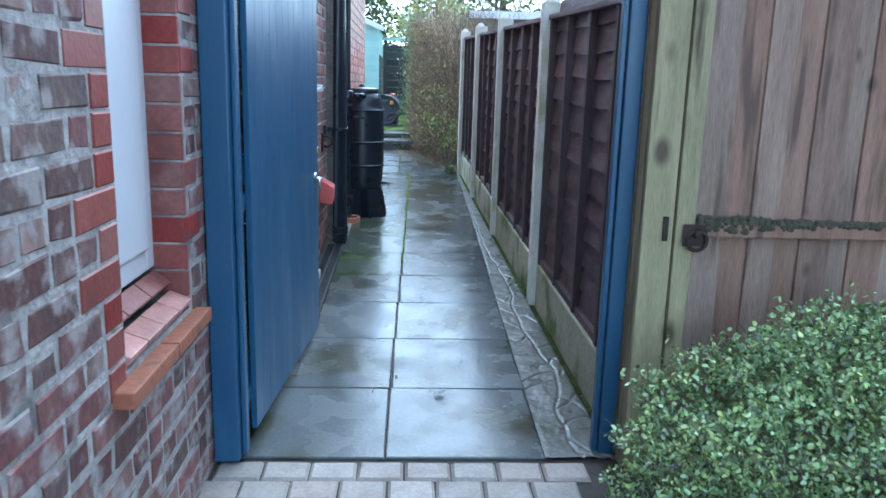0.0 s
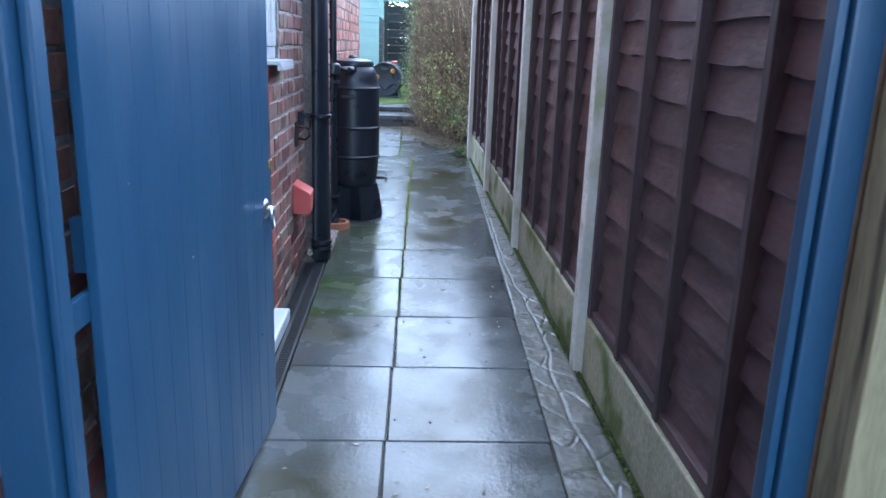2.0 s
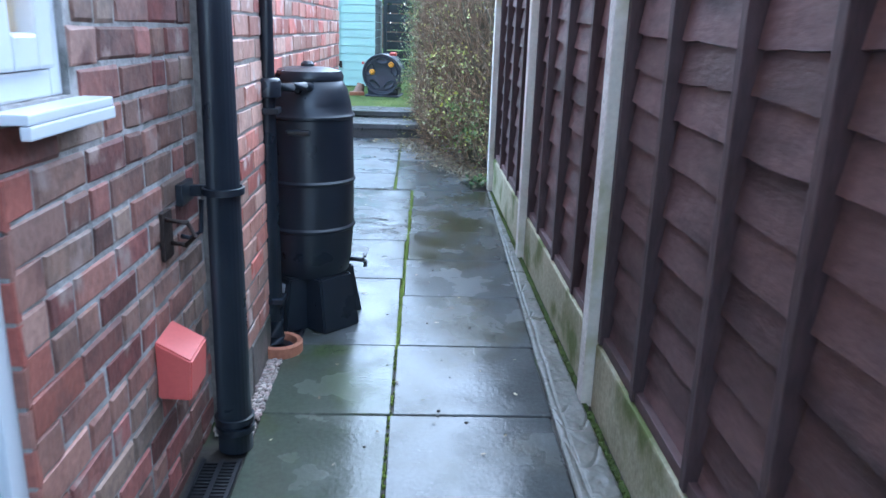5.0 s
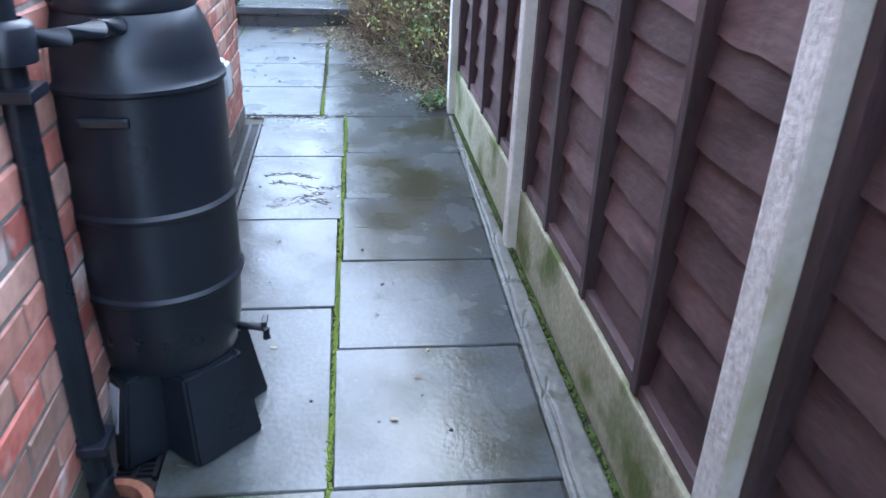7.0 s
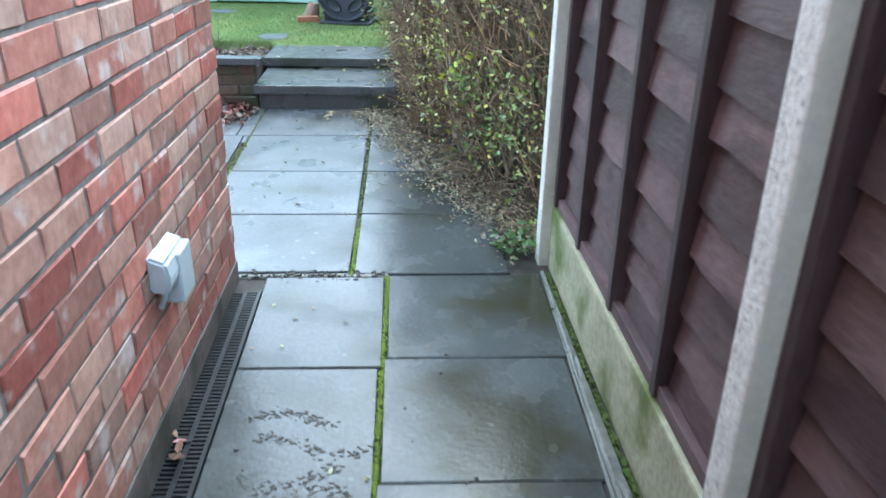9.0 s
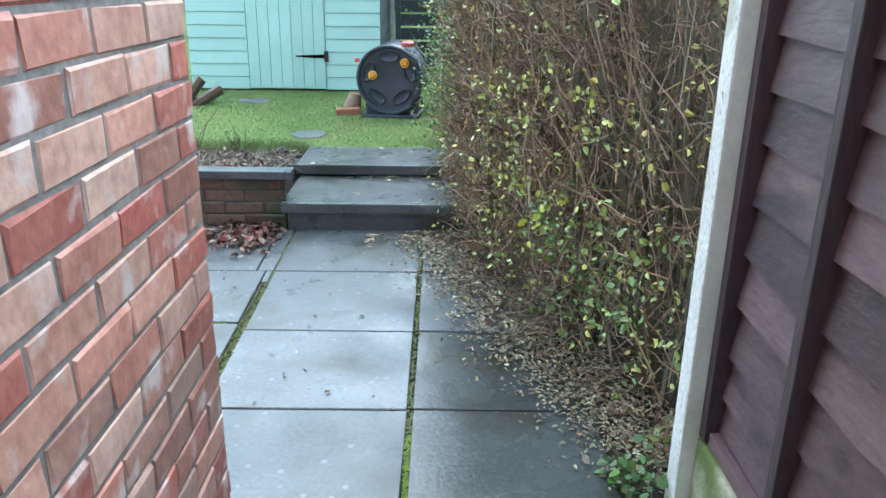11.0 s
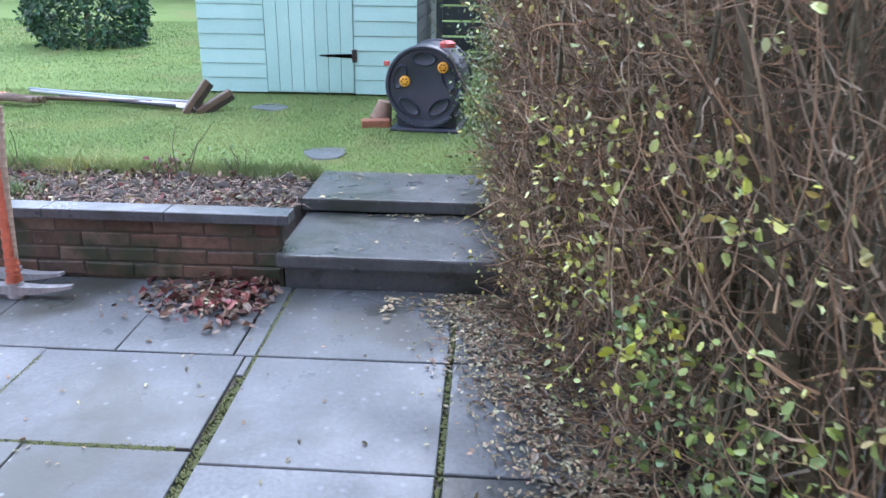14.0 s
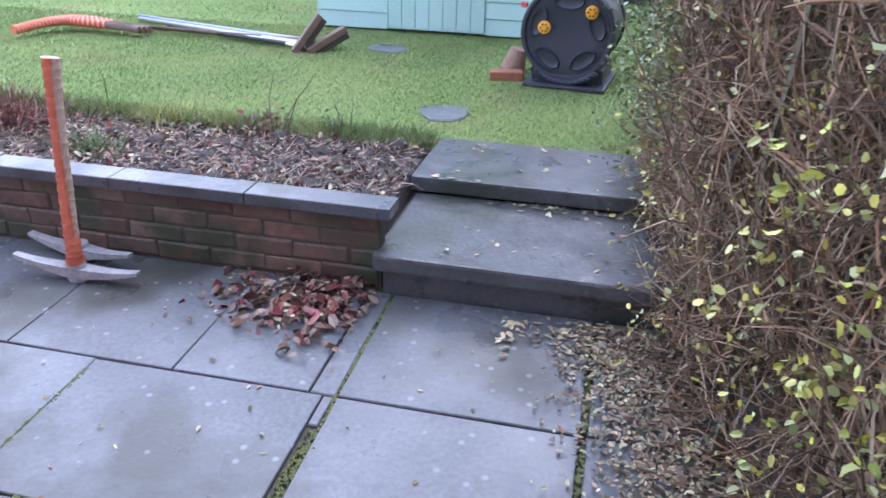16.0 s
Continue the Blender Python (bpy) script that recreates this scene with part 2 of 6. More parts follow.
POST_SIDE = surface("smooth_concrete_post_side", (0.6, 0.59, 0.5), (0.76, 0.75, 0.66), 4.0, 0.7, 0.3, 60, stain=(0.45, 0.46, 0.28), stain_scale=3, stain_at=0.54, speck=0.15)
GRAVEL = surface("algae_gravel_board", (0.3, 0.29, 0.19), (0.48, 0.46, 0.32), 6.0, 0.8, 0.9, 50, stain=(0.12, 0.15, 0.04), stain_scale=3.0, stain_at=0.5)
PINE = surface("weathered_treated_pine", (0.19, 0.125, 0.088), (0.36, 0.25, 0.185), 6.0, 0.7, 0.7, 60, vary=0.22, hue=0.01, stretch=(4, 4, 0.35), stain=(0.12, 0.08, 0.056), stain_scale=5, stain_at=0.55)
GREEN_PINE = surface("green_treated_pine", (0.2, 0.185, 0.1), (0.36, 0.32, 0.185), 5.0, 0.7, 0.6, 60, stretch=(4, 4, 0.35), vary=0.1, stain=(0.08, 0.068, 0.042), stain_scale=4, stain_at=0.53)
BATTEN = surface("dark_batten_stain", (0.04, 0.025, 0.028), (0.085, 0.055, 0.058), 5.0, 0.55, 0.5, 40, vary=0.15, stretch=(2, 2, 0.4))
MOSSY_WOOD = surface("mossy_rail", (0.03, 0.035, 0.022), (0.09, 0.08, 0.05), 18, 0.9, 1.0, 60)
BLACK = surface("black_plastic", (0.008, 0.011, 0.017), (0.017, 0.022, 0.031), 4, 0.27, 0.08, 150, rough2=0.4, speck=0.2, spec=0.5)
GRATE = surface("black_drain_plastic", (0.008, 0.009, 0.011), (0.016, 0.017, 0.02), 6, 0.5, 0.1, 80)
NAVY = surface("dark_blue_black_plastic", (0.026, 0.032, 0.048), (0.045, 0.053, 0.075), 4, 0.35, 0.1, 90, rough2=0.5, speck=0.2)
RED_PLASTIC = surface("red_painted_cover", (0.5, 0.09, 0.08), (0.58, 0.12, 0.1), 6, 0.45, 0.1, 80, speck=0.1)
GREY_PLASTIC = surface("pale_grey_plastic", (0.5, 0.56, 0.58), (0.58, 0.63, 0.65), 6, 0.45, 0.05, 80, speck=0.08)
TERRACOTTA = surface("terracotta", (0.35, 0.13, 0.07), (0.45, 0.19, 0.11), 9, 0.75, 0.3, 60)
TILE = surface("pink_quarry_tile", (0.36, 0.17, 0.135), (0.48, 0.26, 0.22), 8, 0.35, 0.3, 60, vary=0.12, stain=(0.2, 0.1, 0.08), stain_scale=7, stain_at=0.55)
SILL_TILE = surface("red_clay_ledge", (0.24, 0.085, 0.045), (0.35, 0.14, 0.08), 9, 0.5, 0.5, 40, vary=0.1, stain=(0.1, 0.07, 0.045), stain_scale=9, stain_at=0.56)
STEEL = surface("galvanised_steel", (0.5, 0.52, 0.54), (0.62, 0.64, 0.66), 20, 0.3, 0.1, 90, metal=1.0)
RUST = surface("rusty_black_iron", (0.014, 0.012, 0.012), (0.05, 0.032, 0.025), 30, 0.6, 0.6, 90, metal=0.4)
BRASS = surface("dull_brass", (0.3, 0.2, 0.08), (0.4, 0.28, 0.12), 20, 0.45, 0.1, 90, metal=1.0)
MINT = surface("mint_green_paint", (0.36, 0.56, 0.51), (0.42, 0.62, 0.57), 3, 0.5, 0.15, 90, vary=0.05, speck=0.12)
SLATE_WOOD = surface("dark_slate_boards", (0.03, 0.04, 0.045), (0.06, 0.07, 0.075), 5, 0.6, 0.3, 60, vary=0.2)
FELT = surface("grey_roof_felt", (0.08, 0.085, 0.08), (0.13, 0.135, 0.12), 8, 0.9, 0.8, 90)
WHITE_WOOD = surface("white_painted_wood", (0.66, 0.7, 0.7), (0.76, 0.78, 0.78), 5, 0.5, 0.2, 80, speck=0.12)
TWIG = surface("grey_brown_twig", (0.1, 0.07, 0.041), (0.4, 0.29, 0.175), 3.0, 0.65, 0.0, 10, vary=0.7, hue=0.015, island=True)
BARK = surface("hedge_bark", (0.09, 0.085, 0.055), (0.17, 0.155, 0.1), 10, 0.8, 0.6, 70)
HEDGE_LEAF = surface("privet_leaf", (0.25, 0.29, 0.08), (0.5, 0.5, 0.18), 2, 0.35, 0.0, 10, vary=0.55, hue=0.05, island=True)
GREEN_LEAF = surface("small_green_leaf", (0.1, 0.17, 0.06), (0.19, 0.28, 0.1), 2, 0.35, 0.0, 10, vary=0.5, hue=0.03, island=True)
SHRUB_LEAF = surface("glossy_shrub_leaf", (0.13, 0.23, 0.08), (0.38, 0.5, 0.22), 3, 0.2, 0.0, 10, vary=0.75, hue=0.03, island=True)
DEAD_LEAF = surface("fallen_brown_leaf", (0.08, 0.038, 0.028), (0.25, 0.12, 0.085), 9, 0.3, 0.0, 10, vary=0.8, hue=0.045, island=True)
LITTER = surface("fallen_hedge_leaf", (0.13, 0.108, 0.06), (0.42, 0.36, 0.21), 6, 0.5, 0.0, 10, vary=0.7, hue=0.05, island=True)
STRAW = surface("dead_straw", (0.2, 0.15, 0.115), (0.42, 0.33, 0.26), 6, 0.8, 0.0, 10, vary=0.7, hue=0.02, island=True)
ORANGE = surface("orange_plastic", (0.6, 0.16, 0.085), (0.68, 0.21, 0.12), 6, 0.4, 0.1, 60, stain=(0.3, 0.1, 0.06), stain_scale=8, stain_at=0.62, speck=0.15)
RAW_WOOD = surface("pale_worn_wood", (0.34, 0.25, 0.18), (0.46, 0.35, 0.26), 6, 0.7, 0.4, 60, stretch=(3, 3, 0.5))
BROWN_WOOD = surface("wet_brown_wood", (0.1, 0.065, 0.045), (0.17, 0.115, 0.08), 7, 0.6, 0.6, 60)
YELLOW = surface("yellow_orange_plastic", (0.75, 0.33, 0.02), (0.8, 0.4, 0.03), 6, 0.4, 0.0, 60, speck=0.1)
BLUE_POLE = surface("blue_grey_metal_tube", (0.3, 0.37, 0.5), (0.4, 0.46, 0.58), 6, 0.35, 0.1, 60, metal=0.3)
WORN_STEEL = surface("worn_grey_steel", (0.3, 0.31, 0.32), (0.48, 0.49, 0.5), 20, 0.45, 0.3, 60, metal=0.35)
IVY = surface("ivy_leaf", (0.06, 0.13, 0.04), (0.13, 0.22, 0.07), 4, 0.35, 0.0, 10, vary=0.4, hue=0.02, island=True)
MUD = surface("dark_mud", (0.025, 0.02, 0.016), (0.05, 0.04, 0.03), 20, 0.6, 1.0, 80)
# Opaque orange that paints the room's warm light onto the cat flap.
LIT_FLAP = surface("painted_warm_flap_glow", (0.7, 0.44, 0.2), (0.78, 0.52, 0.27), 2, 0.35, 0.05, 60)
TREE_LEAF = surface("distant_foliage", (0.05, 0.085, 0.025), (0.1, 0.13, 0.04), 1, 0.6, 0.0, 6, vary=0.45, hue=0.04, island=True)


def add_knots(mat, scale, dark, lo=0.1, hi=0.24, strength=0.85, flat=0.55):
    """Knots set into a timber's colour, or lichen spots on a stone."""
    n, ln = mat.node_tree.nodes, mat.node_tree.links
    p = n["Principled BSDF"]
    src = p.inputs["Base Color"].links[0].from_socket
    mp = n.new("ShaderNodeMapping")
    mp.inputs["Scale"].default_value = (1.0, 1.0, flat)
    ln.new(n.new("ShaderNodeNewGeometry").outputs["Position"], mp.inputs["Vector"])
    v = n.new("ShaderNodeTexVoronoi")
    v.inputs["Scale"].default_value = scale
    ln.new(mp.outputs[0], v.inputs["Vector"])
    r = n.new("ShaderNodeMapRange")
    r.inputs["From Min"].default_value, r.inputs["From Max"].default_value = lo, hi
    r.inputs["To Min"].default_value, r.inputs["To Max"].default_value = strength, 0.0
    ln.new(v.outputs["Distance"], r.inputs["Value"])
    x = n.new("ShaderNodeMix")
    x.data_type = "RGBA"
    ln.new(r.outputs[0], x.inputs["Factor"])
    ln.new(src, x.inputs["A"])
    x.inputs["B"].default_value = (*dark, 1)
    ln.new(x.outputs["Result"], p.inputs["Base Color"])


add_knots(PINE, 6.5, (0.06, 0.036, 0.026), 0.05, 0.15, 0.85, 0.6)
add_knots(GREEN_PINE, 6.5, (0.06, 0.045, 0.025))
add_knots(DARK_WOOD, 3.2, (0.028, 0.017, 0.018), 0.06, 0.16, 0.6, 1.4)
add_knots(PATIO, 13, (0.3, 0.32, 0.33), 0.08, 0.16, 0.55, 1.0)
add_knots(STEP, 17, (0.16, 0.17, 0.16), 0.08, 0.17, 0.55, 1.0)
add_knots(SLAB, 9, (0.2, 0.21, 0.2), 0.04, 0.1, 0.4, 1.0)
add_knots(POST, 30, (0.25, 0.24, 0.22), 0.1, 0.25, 0.5, 1.0)

GLASS = bpy.data.materials.new("window_glass")
GLASS.use_nodes = True
gp = GLASS.node_tree.nodes["Principled BSDF"]
gp.inputs["Base Color"].default_value = (0.9, 0.95, 0.95, 1)
gp.inputs["Roughness"].default_value, gp.inputs["Transmission Weight"].default_value = 0.02, 1.0
# Frosted glass with the lamp's warm light also put into its orange tint.
FROST = bpy.data.materials.new("warm_light_tinted_frosted_glass")
FROST.use_nodes = True
gp = FROST.node_tree.nodes["Principled BSDF"]
gp.inputs["Base Color"].default_value = (1.0, 0.78, 0.5, 1)
gp.inputs["Roughness"].default_value, gp.inputs["Transmission Weight"].default_value = 0.45, 1.0
BULB = bpy.data.materials.new("warm_bulb")
BULB.use_nodes = True
gp = BULB.node_tree.nodes["Principled BSDF"]
gp.inputs["Emission Color"].default_value, gp.inputs["Emission Strength"].default_value = (1.0, 0.62, 0.28, 1), 6.0

# ---- ground ----
ys = [-90, -20, -4, 0, 2.6, 6, 9.9, 12.36, 12.37, 13.3, 13.4, 16, 20, 24, 120]
xs = [-120, -30, -8, -5, -3, -0.96, -0.94, 1, 4, 12, 120]


def sheet_z(x, y):
    if y < 12.365:
        return gz(y) - 0.014
    return lawn_z(y) if y > 13.35 else gz(y) + (0.185 if x < -0.95 else 0.11)


gv = [(x, y, sheet_z(x, y)) for y in ys for x in xs]
gf = [(j * len(xs) + i, j * len(xs) + i + 1, (j + 1) * len(xs) + i + 1, (j + 1) * len(xs) + i) for j in range(len(ys) - 1) for i in range(len(xs) - 1)]
gme = mesh("ground", gv, gf, SOIL)
gme.materials.append(LAWN)
gme.materials.append(BED)
for f in gme.polygons:
    f.material_index = 1 if f.center.y > 13.35 else (2 if 12.37 < f.center.y < 13.35 else 0)
tagged(new("ground", gme), "wet dark soil rising to a green lawn behind the beds", "ground", kind="structure")


# ---- walls ----
def solid_wall(name, x0, x1, y0, y1, z0, z1, openings, mat, label):
    """A thick wall along y with openings (y0, y1, z0, z1) through it."""
    cy = sorted({y0, y1, *[v for o in openings for v in o[:2]]})
    cz = sorted({z0, z1, *[v for o in openings for v in o[2:]]})
    full = {(i, j) for i in range(len(cy) - 1) for j in range(len(cz) - 1)
            if not any(o[0] <= cy[i] < o[1] and o[2] <= cz[j] < o[3] for o in openings)}
    bm = bmesh.new()
    for i, j in full:
        a, b, c, d = cy[i], cy[i + 1], cz[j], cz[j + 1]
        quads = [((x0, a, c), (x0, b, c), (x0, b, d), (x0, a, d)), ((x1, a, c), (x1, b, c), (x1, b, d), (x1, a, d))]
        for di, dj, q in ((-1, 0, ((x0, a, c), (x1, a, c), (x1, a, d), (x0, a, d))), (1, 0, ((x0, b, c), (x1, b, c), (x1, b, d), (x0, b, d))),
                          (0, -1, ((x0, a, c), (x1, a, c), (x1, b, c), (x0, b, c))), (0, 1, ((x0, a, d), (x1, a, d), (x1, b, d), (x0, b, d)))):
            if (i + di, j + dj) not in full:
                quads.append(q)
        for q in quads:
            bm.faces.new([bm.verts.new(v) for v in q])
    bmesh.ops.remove_doubles(bm, verts=bm.verts, dist=1e-5)
    ob = part(name, bm, mat, None)
    return tagged(ob, label, "wall", kind="structure")


FRONT_WINDOW = (1.838, 2.395, 0.66, 1.95)
DOOR = (4.14, 5.06, 0.06, 2.12)
SIDE_WINDOW = (5.06, 5.385, 1.368, 2.12)
XF, XW, XE = -0.695, -0.66, -0.561
wall_front = solid_wall("wall_front", -0.92, XF - 0.0035, -1.5, 2.72, -0.4, 2.44, [FRONT_WINDOW], MORTAR, "old weathered brick house wall with thick pale mortar")
wall_side = solid_wall("wall_side", -0.92, XW - 0.006, 2.72, 6.28, -0.3, 2.44, [DOOR, SIDE_WINDOW], MORTAR, "old brown brick house wall beside the white door")
wall_extension = solid_wall("wall_extension", -0.92, XE - 0.005, 6.28, 9.868, -0.2, 2.44, [], MORTAR_DARK, "newer orange-red brick extension wall")
# Upper storey is out of view; its height is set to shade the passage.
upper = boxes((-0.92, XW, -1.5, 6.28, 2.44, 6.1), (-0.92, XE, 6.285, 9.868, 2.44, 2.62))
tagged(part("wall_upper", upper, HOUSE, None), "unseen upper house brickwork, built tall to shade the passage", "wall", kind="structure")
inner = boxes((-5.0, -0.92, 9.64, 9.868, -0.2, 2.62), (-5.2, -5.0, -1.5, 6.28, -0.3, 6.1), (-5.2, -5.0, 6.285, 9.868, -0.3, 2.62), (-5.0, -0.92, -1.7, -1.5, -0.3, 6.1), (-5.0, -0.92, 6.1, 6.28, 2.62, 6.1))
tagged(part("wall_back", inner, HOUSE, None), "plain brick walls closing the house", "wall", kind="structure")
roof = boxes((-5.2, -0.5, -1.7, 6.4, 6.1, 6.25), (-5.2, -0.5, 6.3, 10.0, 2.62, 2.72))
tagged(part("roof", roof, FELT, None), "flat grey roof over the house", "roof", kind="structure")
room = boxes((-3.0, -0.93, 3.0, 3.05, 0.0, 2.4), (-3.0, -0.93, 5.9, 5.95, 0.0, 2.4), (-3.05, -3.0, 3.0, 5.95, 0.0, 2.4), (-3.05, -0.93, 3.0, 5.95, 2.4, 2.45), (-3.05, -0.93, 3.0, 5.95, -0.05, 0.0))
tagged(part("wall_kitchen", room, WHITE_WOOD, None), "plain painted walls of the room behind the door", "wall", kind="structure")
lamp = thing("ceiling_lamp", "warm glowing ceiling lamp in the room behind the door", "lamp", pose(-1.7, 4.5, 2.2))
part("shade", lathe([(0.0, 0.1), (0.03, 0.1), (0.16, 0.0), (0.15, 0.0), (0.025, 0.09)], 24), WHITE_WOOD, lamp)
part("bulb", lathe([(0, -0.06), (0.035, -0.04), (0.045, 0.0), (0.02, 0.05), (0, 0.06)], 16), BULB, lamp)
part("cord", tube([(0, 0, 0.1), (0, 0, 0.2)], 0.004, 6), BLACK, lamp)
kl = bpy.data.lights.new("kitchen_light", "POINT")
kl.energy, kl.color, kl.shadow_soft_size = 8, (1.0, 0.62, 0.3), 0.12
new("kitchen_light", kl).location = (-1.7, 4.5, 2.05)
bm = boxes((-0.92, XE + 0.002, 6.5, 9.872, 0.0, 0.314), bevel=0.006)
tagged(part("trim_plinth", bm, RENDER, None), "dirty cement plinth along the extension wall", "trim", kind="structure")

# Unseen block added beyond the fence to cut sky light on the passage.
shade_block = boxes((4.2, 10.0, -3.0, 7.4, -0.5, 5.0))
tagged(part("wall_neighbour", shade_block, HOUSE, None), "unseen plain brick block added to shade the passage", "wall", kind="structure")

# front window, its frame, tiles and ledge
y0, y1, z0, z1 = FRONT_WINDOW
win = thing("window_1", "white plastic window with a drawn white blind in a brick reveal", "window", kind="structure")
xo = -0.80
part("window_frame", boxes((xo - 0.06, xo, y0, y0 + 0.07, z0 + 0.140, z1), (xo - 0.06, xo, y1 - 0.07, y1, z0 + 0.140, z1), (xo - 0.06, xo, y0 + 0.07, y1 - 0.07, z0 + 0.140, z0 + 0.210), (xo - 0.06, xo, y0 + 0.07, y1 - 0.07, z1 - 0.07, z1), bevel=0.006), UPVC, win)
part("sash", boxes((xo - 0.05, xo + 0.012, y0 + 0.072, y0 + 0.12, z0 + 0.212, z1 - 0.072), (xo - 0.05, xo + 0.012, y1 - 0.33, y1 - 0.072, z0 + 0.212, z1 - 0.072), (xo - 0.05, xo + 0.012, y0 + 0.12, y1 - 0.33, z0 + 0.212, z0 + 0.260), (xo - 0.05, xo + 0.012, y0 + 0.12, y1 - 0.33, z1 - 0.12, z1 - 0.072), bevel=0.006), UPVC, win)
part("pane", boxes((xo - 0.012, xo - 0.004, y0 + 0.12, y1 - 0.33, z0 + 0.26, z1 - 0.12)), GLASS, win)
part("blind", boxes((xo - 0.058, xo - 0.053, y0 + 0.075, y1 - 0.335, z0 + 0.265, z1 - 0.125)), UPVC, win, "drawn white roller blind")
sill = thing("window_sill", "pink quarry tiles and a red clay ledge under the window", "window sill", kind="structure")
for k in range(3):
    a = y0 + 0.004 + k * (y1 - y0) / 3
    bm = boxes((-0.065, 0.0, a - y0, a - y0 + (y1 - y0) / 3 - 0.008, -0.01, 0.01), bevel=0.004)
    bmesh.ops.transform(bm, matrix=pose(-0.757, y0, 0.742, 0, 38, 0), verts=bm.verts)
    part("tile", bm, RED_BRICK, sill)
for k in range(4):
    w = (y1 - y0) / 4
    bm = boxes((-0.075, 0.0, k * w + 0.003, (k + 1) * w - 0.003, -0.012, 0.012), bevel=0.004)
    bmesh.ops.transform(bm, matrix=pose(-0.69, y0, 0.685, 0, 20, 0), verts=bm.verts)
    part("tile", bm, TILE, sill, "pale pink sloping tile")
part("bed", boxes((-0.80, -0.71, y0 + 0.002, y1 - 0.002, 0.64, 0.675)), MORTAR_DARK, sill)
for a, b in ((1.74, 2.1), (2.106, 2.47)):
    bm = boxes((-0.72, -0.645, a, b, 0.60, 0.645), bevel=0.006)
    part("ledge", bm, SILL_TILE, sill, "red clay ledge with moss")

# white door, its side window and threshold
door = thing("door_1", "closed white plastic back door with a frosted upper pane", "door", kind="structure")
xd = -0.7
a, b, c, d = DOOR
part("door_frame", boxes((xd - 0.05, xd + 0.02, a, a + 0.06, c + 0.1, d), (xd - 0.05, xd + 0.02, b - 0.06, b, c + 0.1, d), (xd - 0.05, xd + 0.02, a + 0.06, b - 0.06, d - 0.06, d), bevel=0.006), UPVC, door)
ya, yb, zg = a + 0.062, b - 0.062, 1.222
leaf = part("door_leaf", boxes((xd - 0.04, xd, ya, yb, c + 0.12, zg - 0.05), (xd - 0.04, xd, ya, ya + 0.11, zg - 0.05, d - 0.065), (xd - 0.04, xd, yb - 0.11, yb, zg - 0.05, d - 0.065), (xd - 0.04, xd, ya + 0.11, yb - 0.11, d - 0.17, d - 0.065)), UPVC, door)
part("glazing_bead", boxes((xd - 0.02, xd + 0.014, ya + 0.085, ya + 0.115, zg - 0.03, d - 0.15), (xd - 0.02, xd + 0.014, yb - 0.115, yb - 0.085, zg - 0.03, d - 0.15), (xd - 0.02, xd + 0.018, ya + 0.115, yb - 0.115, zg - 0.055, zg - 0.012), (xd - 0.02, xd + 0.014, ya + 0.115, yb - 0.115, d - 0.18, d - 0.15), bevel=0.006), UPVC, leaf)
part("pane", boxes((xd - 0.028, xd - 0.02, ya + 0.1, yb - 0.1, zg - 0.04, d - 0.16)), FROST, leaf, "frosted pane lit warm from inside")
part("handle_plate", boxes((xd, xd + 0.014, yb - 0.052, yb - 0.02, 1.115, 1.345), bevel=0.005), UPVC, leaf)
part("lever", tube([(xd + 0.01, yb - 0.036, 1.262), (xd + 0.045, yb - 0.036, 1.262), (xd + 0.05, yb - 0.05, 1.262), (xd + 0.05, yb - 0.14, 1.257)], 0.009, 10), UPVC, leaf, smooth=True)
part("keyhole", boxes((xd + 0.014, xd + 0.017, yb - 0.041, yb - 0.031, 1.15, 1.18), bevel=0.001), BRASS, leaf)
part("cat_flap", boxes((xd - 0.002, xd + 0.014, ya + 0.28, yb - 0.2, c + 0.2, c + 0.49), bevel=0.008), UPVC, leaf)
# No opening behind it: the warm glow is only in the flap's colour.
part("flap", boxes((xd + 0.0145, xd + 0.018, ya + 0.31, yb - 0.23, c + 0.23, c + 0.455)), LIT_FLAP, leaf, "cat flap painted orange as if lit from inside")
part("threshold", boxes((xd - 0.05, -0.585, a + 0.01, b + 0.035, c + 0.005, c + 0.075), bevel=0.012), UPVC, door)
win2 = thing("window_2", "narrow white plastic window joined to the door frame", "window", kind="structure")
a, b, c, d = SIDE_WINDOW
part("window_frame", boxes((xd - 0.05, xd + 0.02, a + 0.002, a + 0.05, c, d), (xd - 0.05, xd + 0.02, b - 0.05, b, c, d), (xd - 0.05, xd + 0.02, a + 0.05, b - 0.05, c, c + 0.055), (xd - 0.05, xd + 0.02, a + 0.05, b - 0.05, d - 0.05, d), bevel=0.006), UPVC, win2)
part("sash", boxes((xd - 0.03, xd + 0.034, a + 0.052, a + 0.115, c + 0.057, d - 0.052), (xd - 0.03, xd + 0.034, b - 0.115, b - 0.052, c + 0.057, d - 0.052), (xd - 0.03, xd + 0.034, a + 0.115, b - 0.115, c + 0.057, c + 0.125), (xd - 0.03, xd + 0.034, a + 0.115, b - 0.115, d - 0.12, d - 0.052), bevel=0.008), UPVC, win2)
part("pane", boxes((xd - 0.01, xd - 0.004, a + 0.11, b - 0.11, c + 0.12, d - 0.115)), GLASS, win2)
part("window_sill", boxes((xd, -0.6, a + 0.004, b + 0.055, c - 0.026, c - 0.006), (-0.617, -0.597, a + 0.004, b + 0.055, c - 0.052, c - 0.0265), bevel=0.004), UPVC, win2)

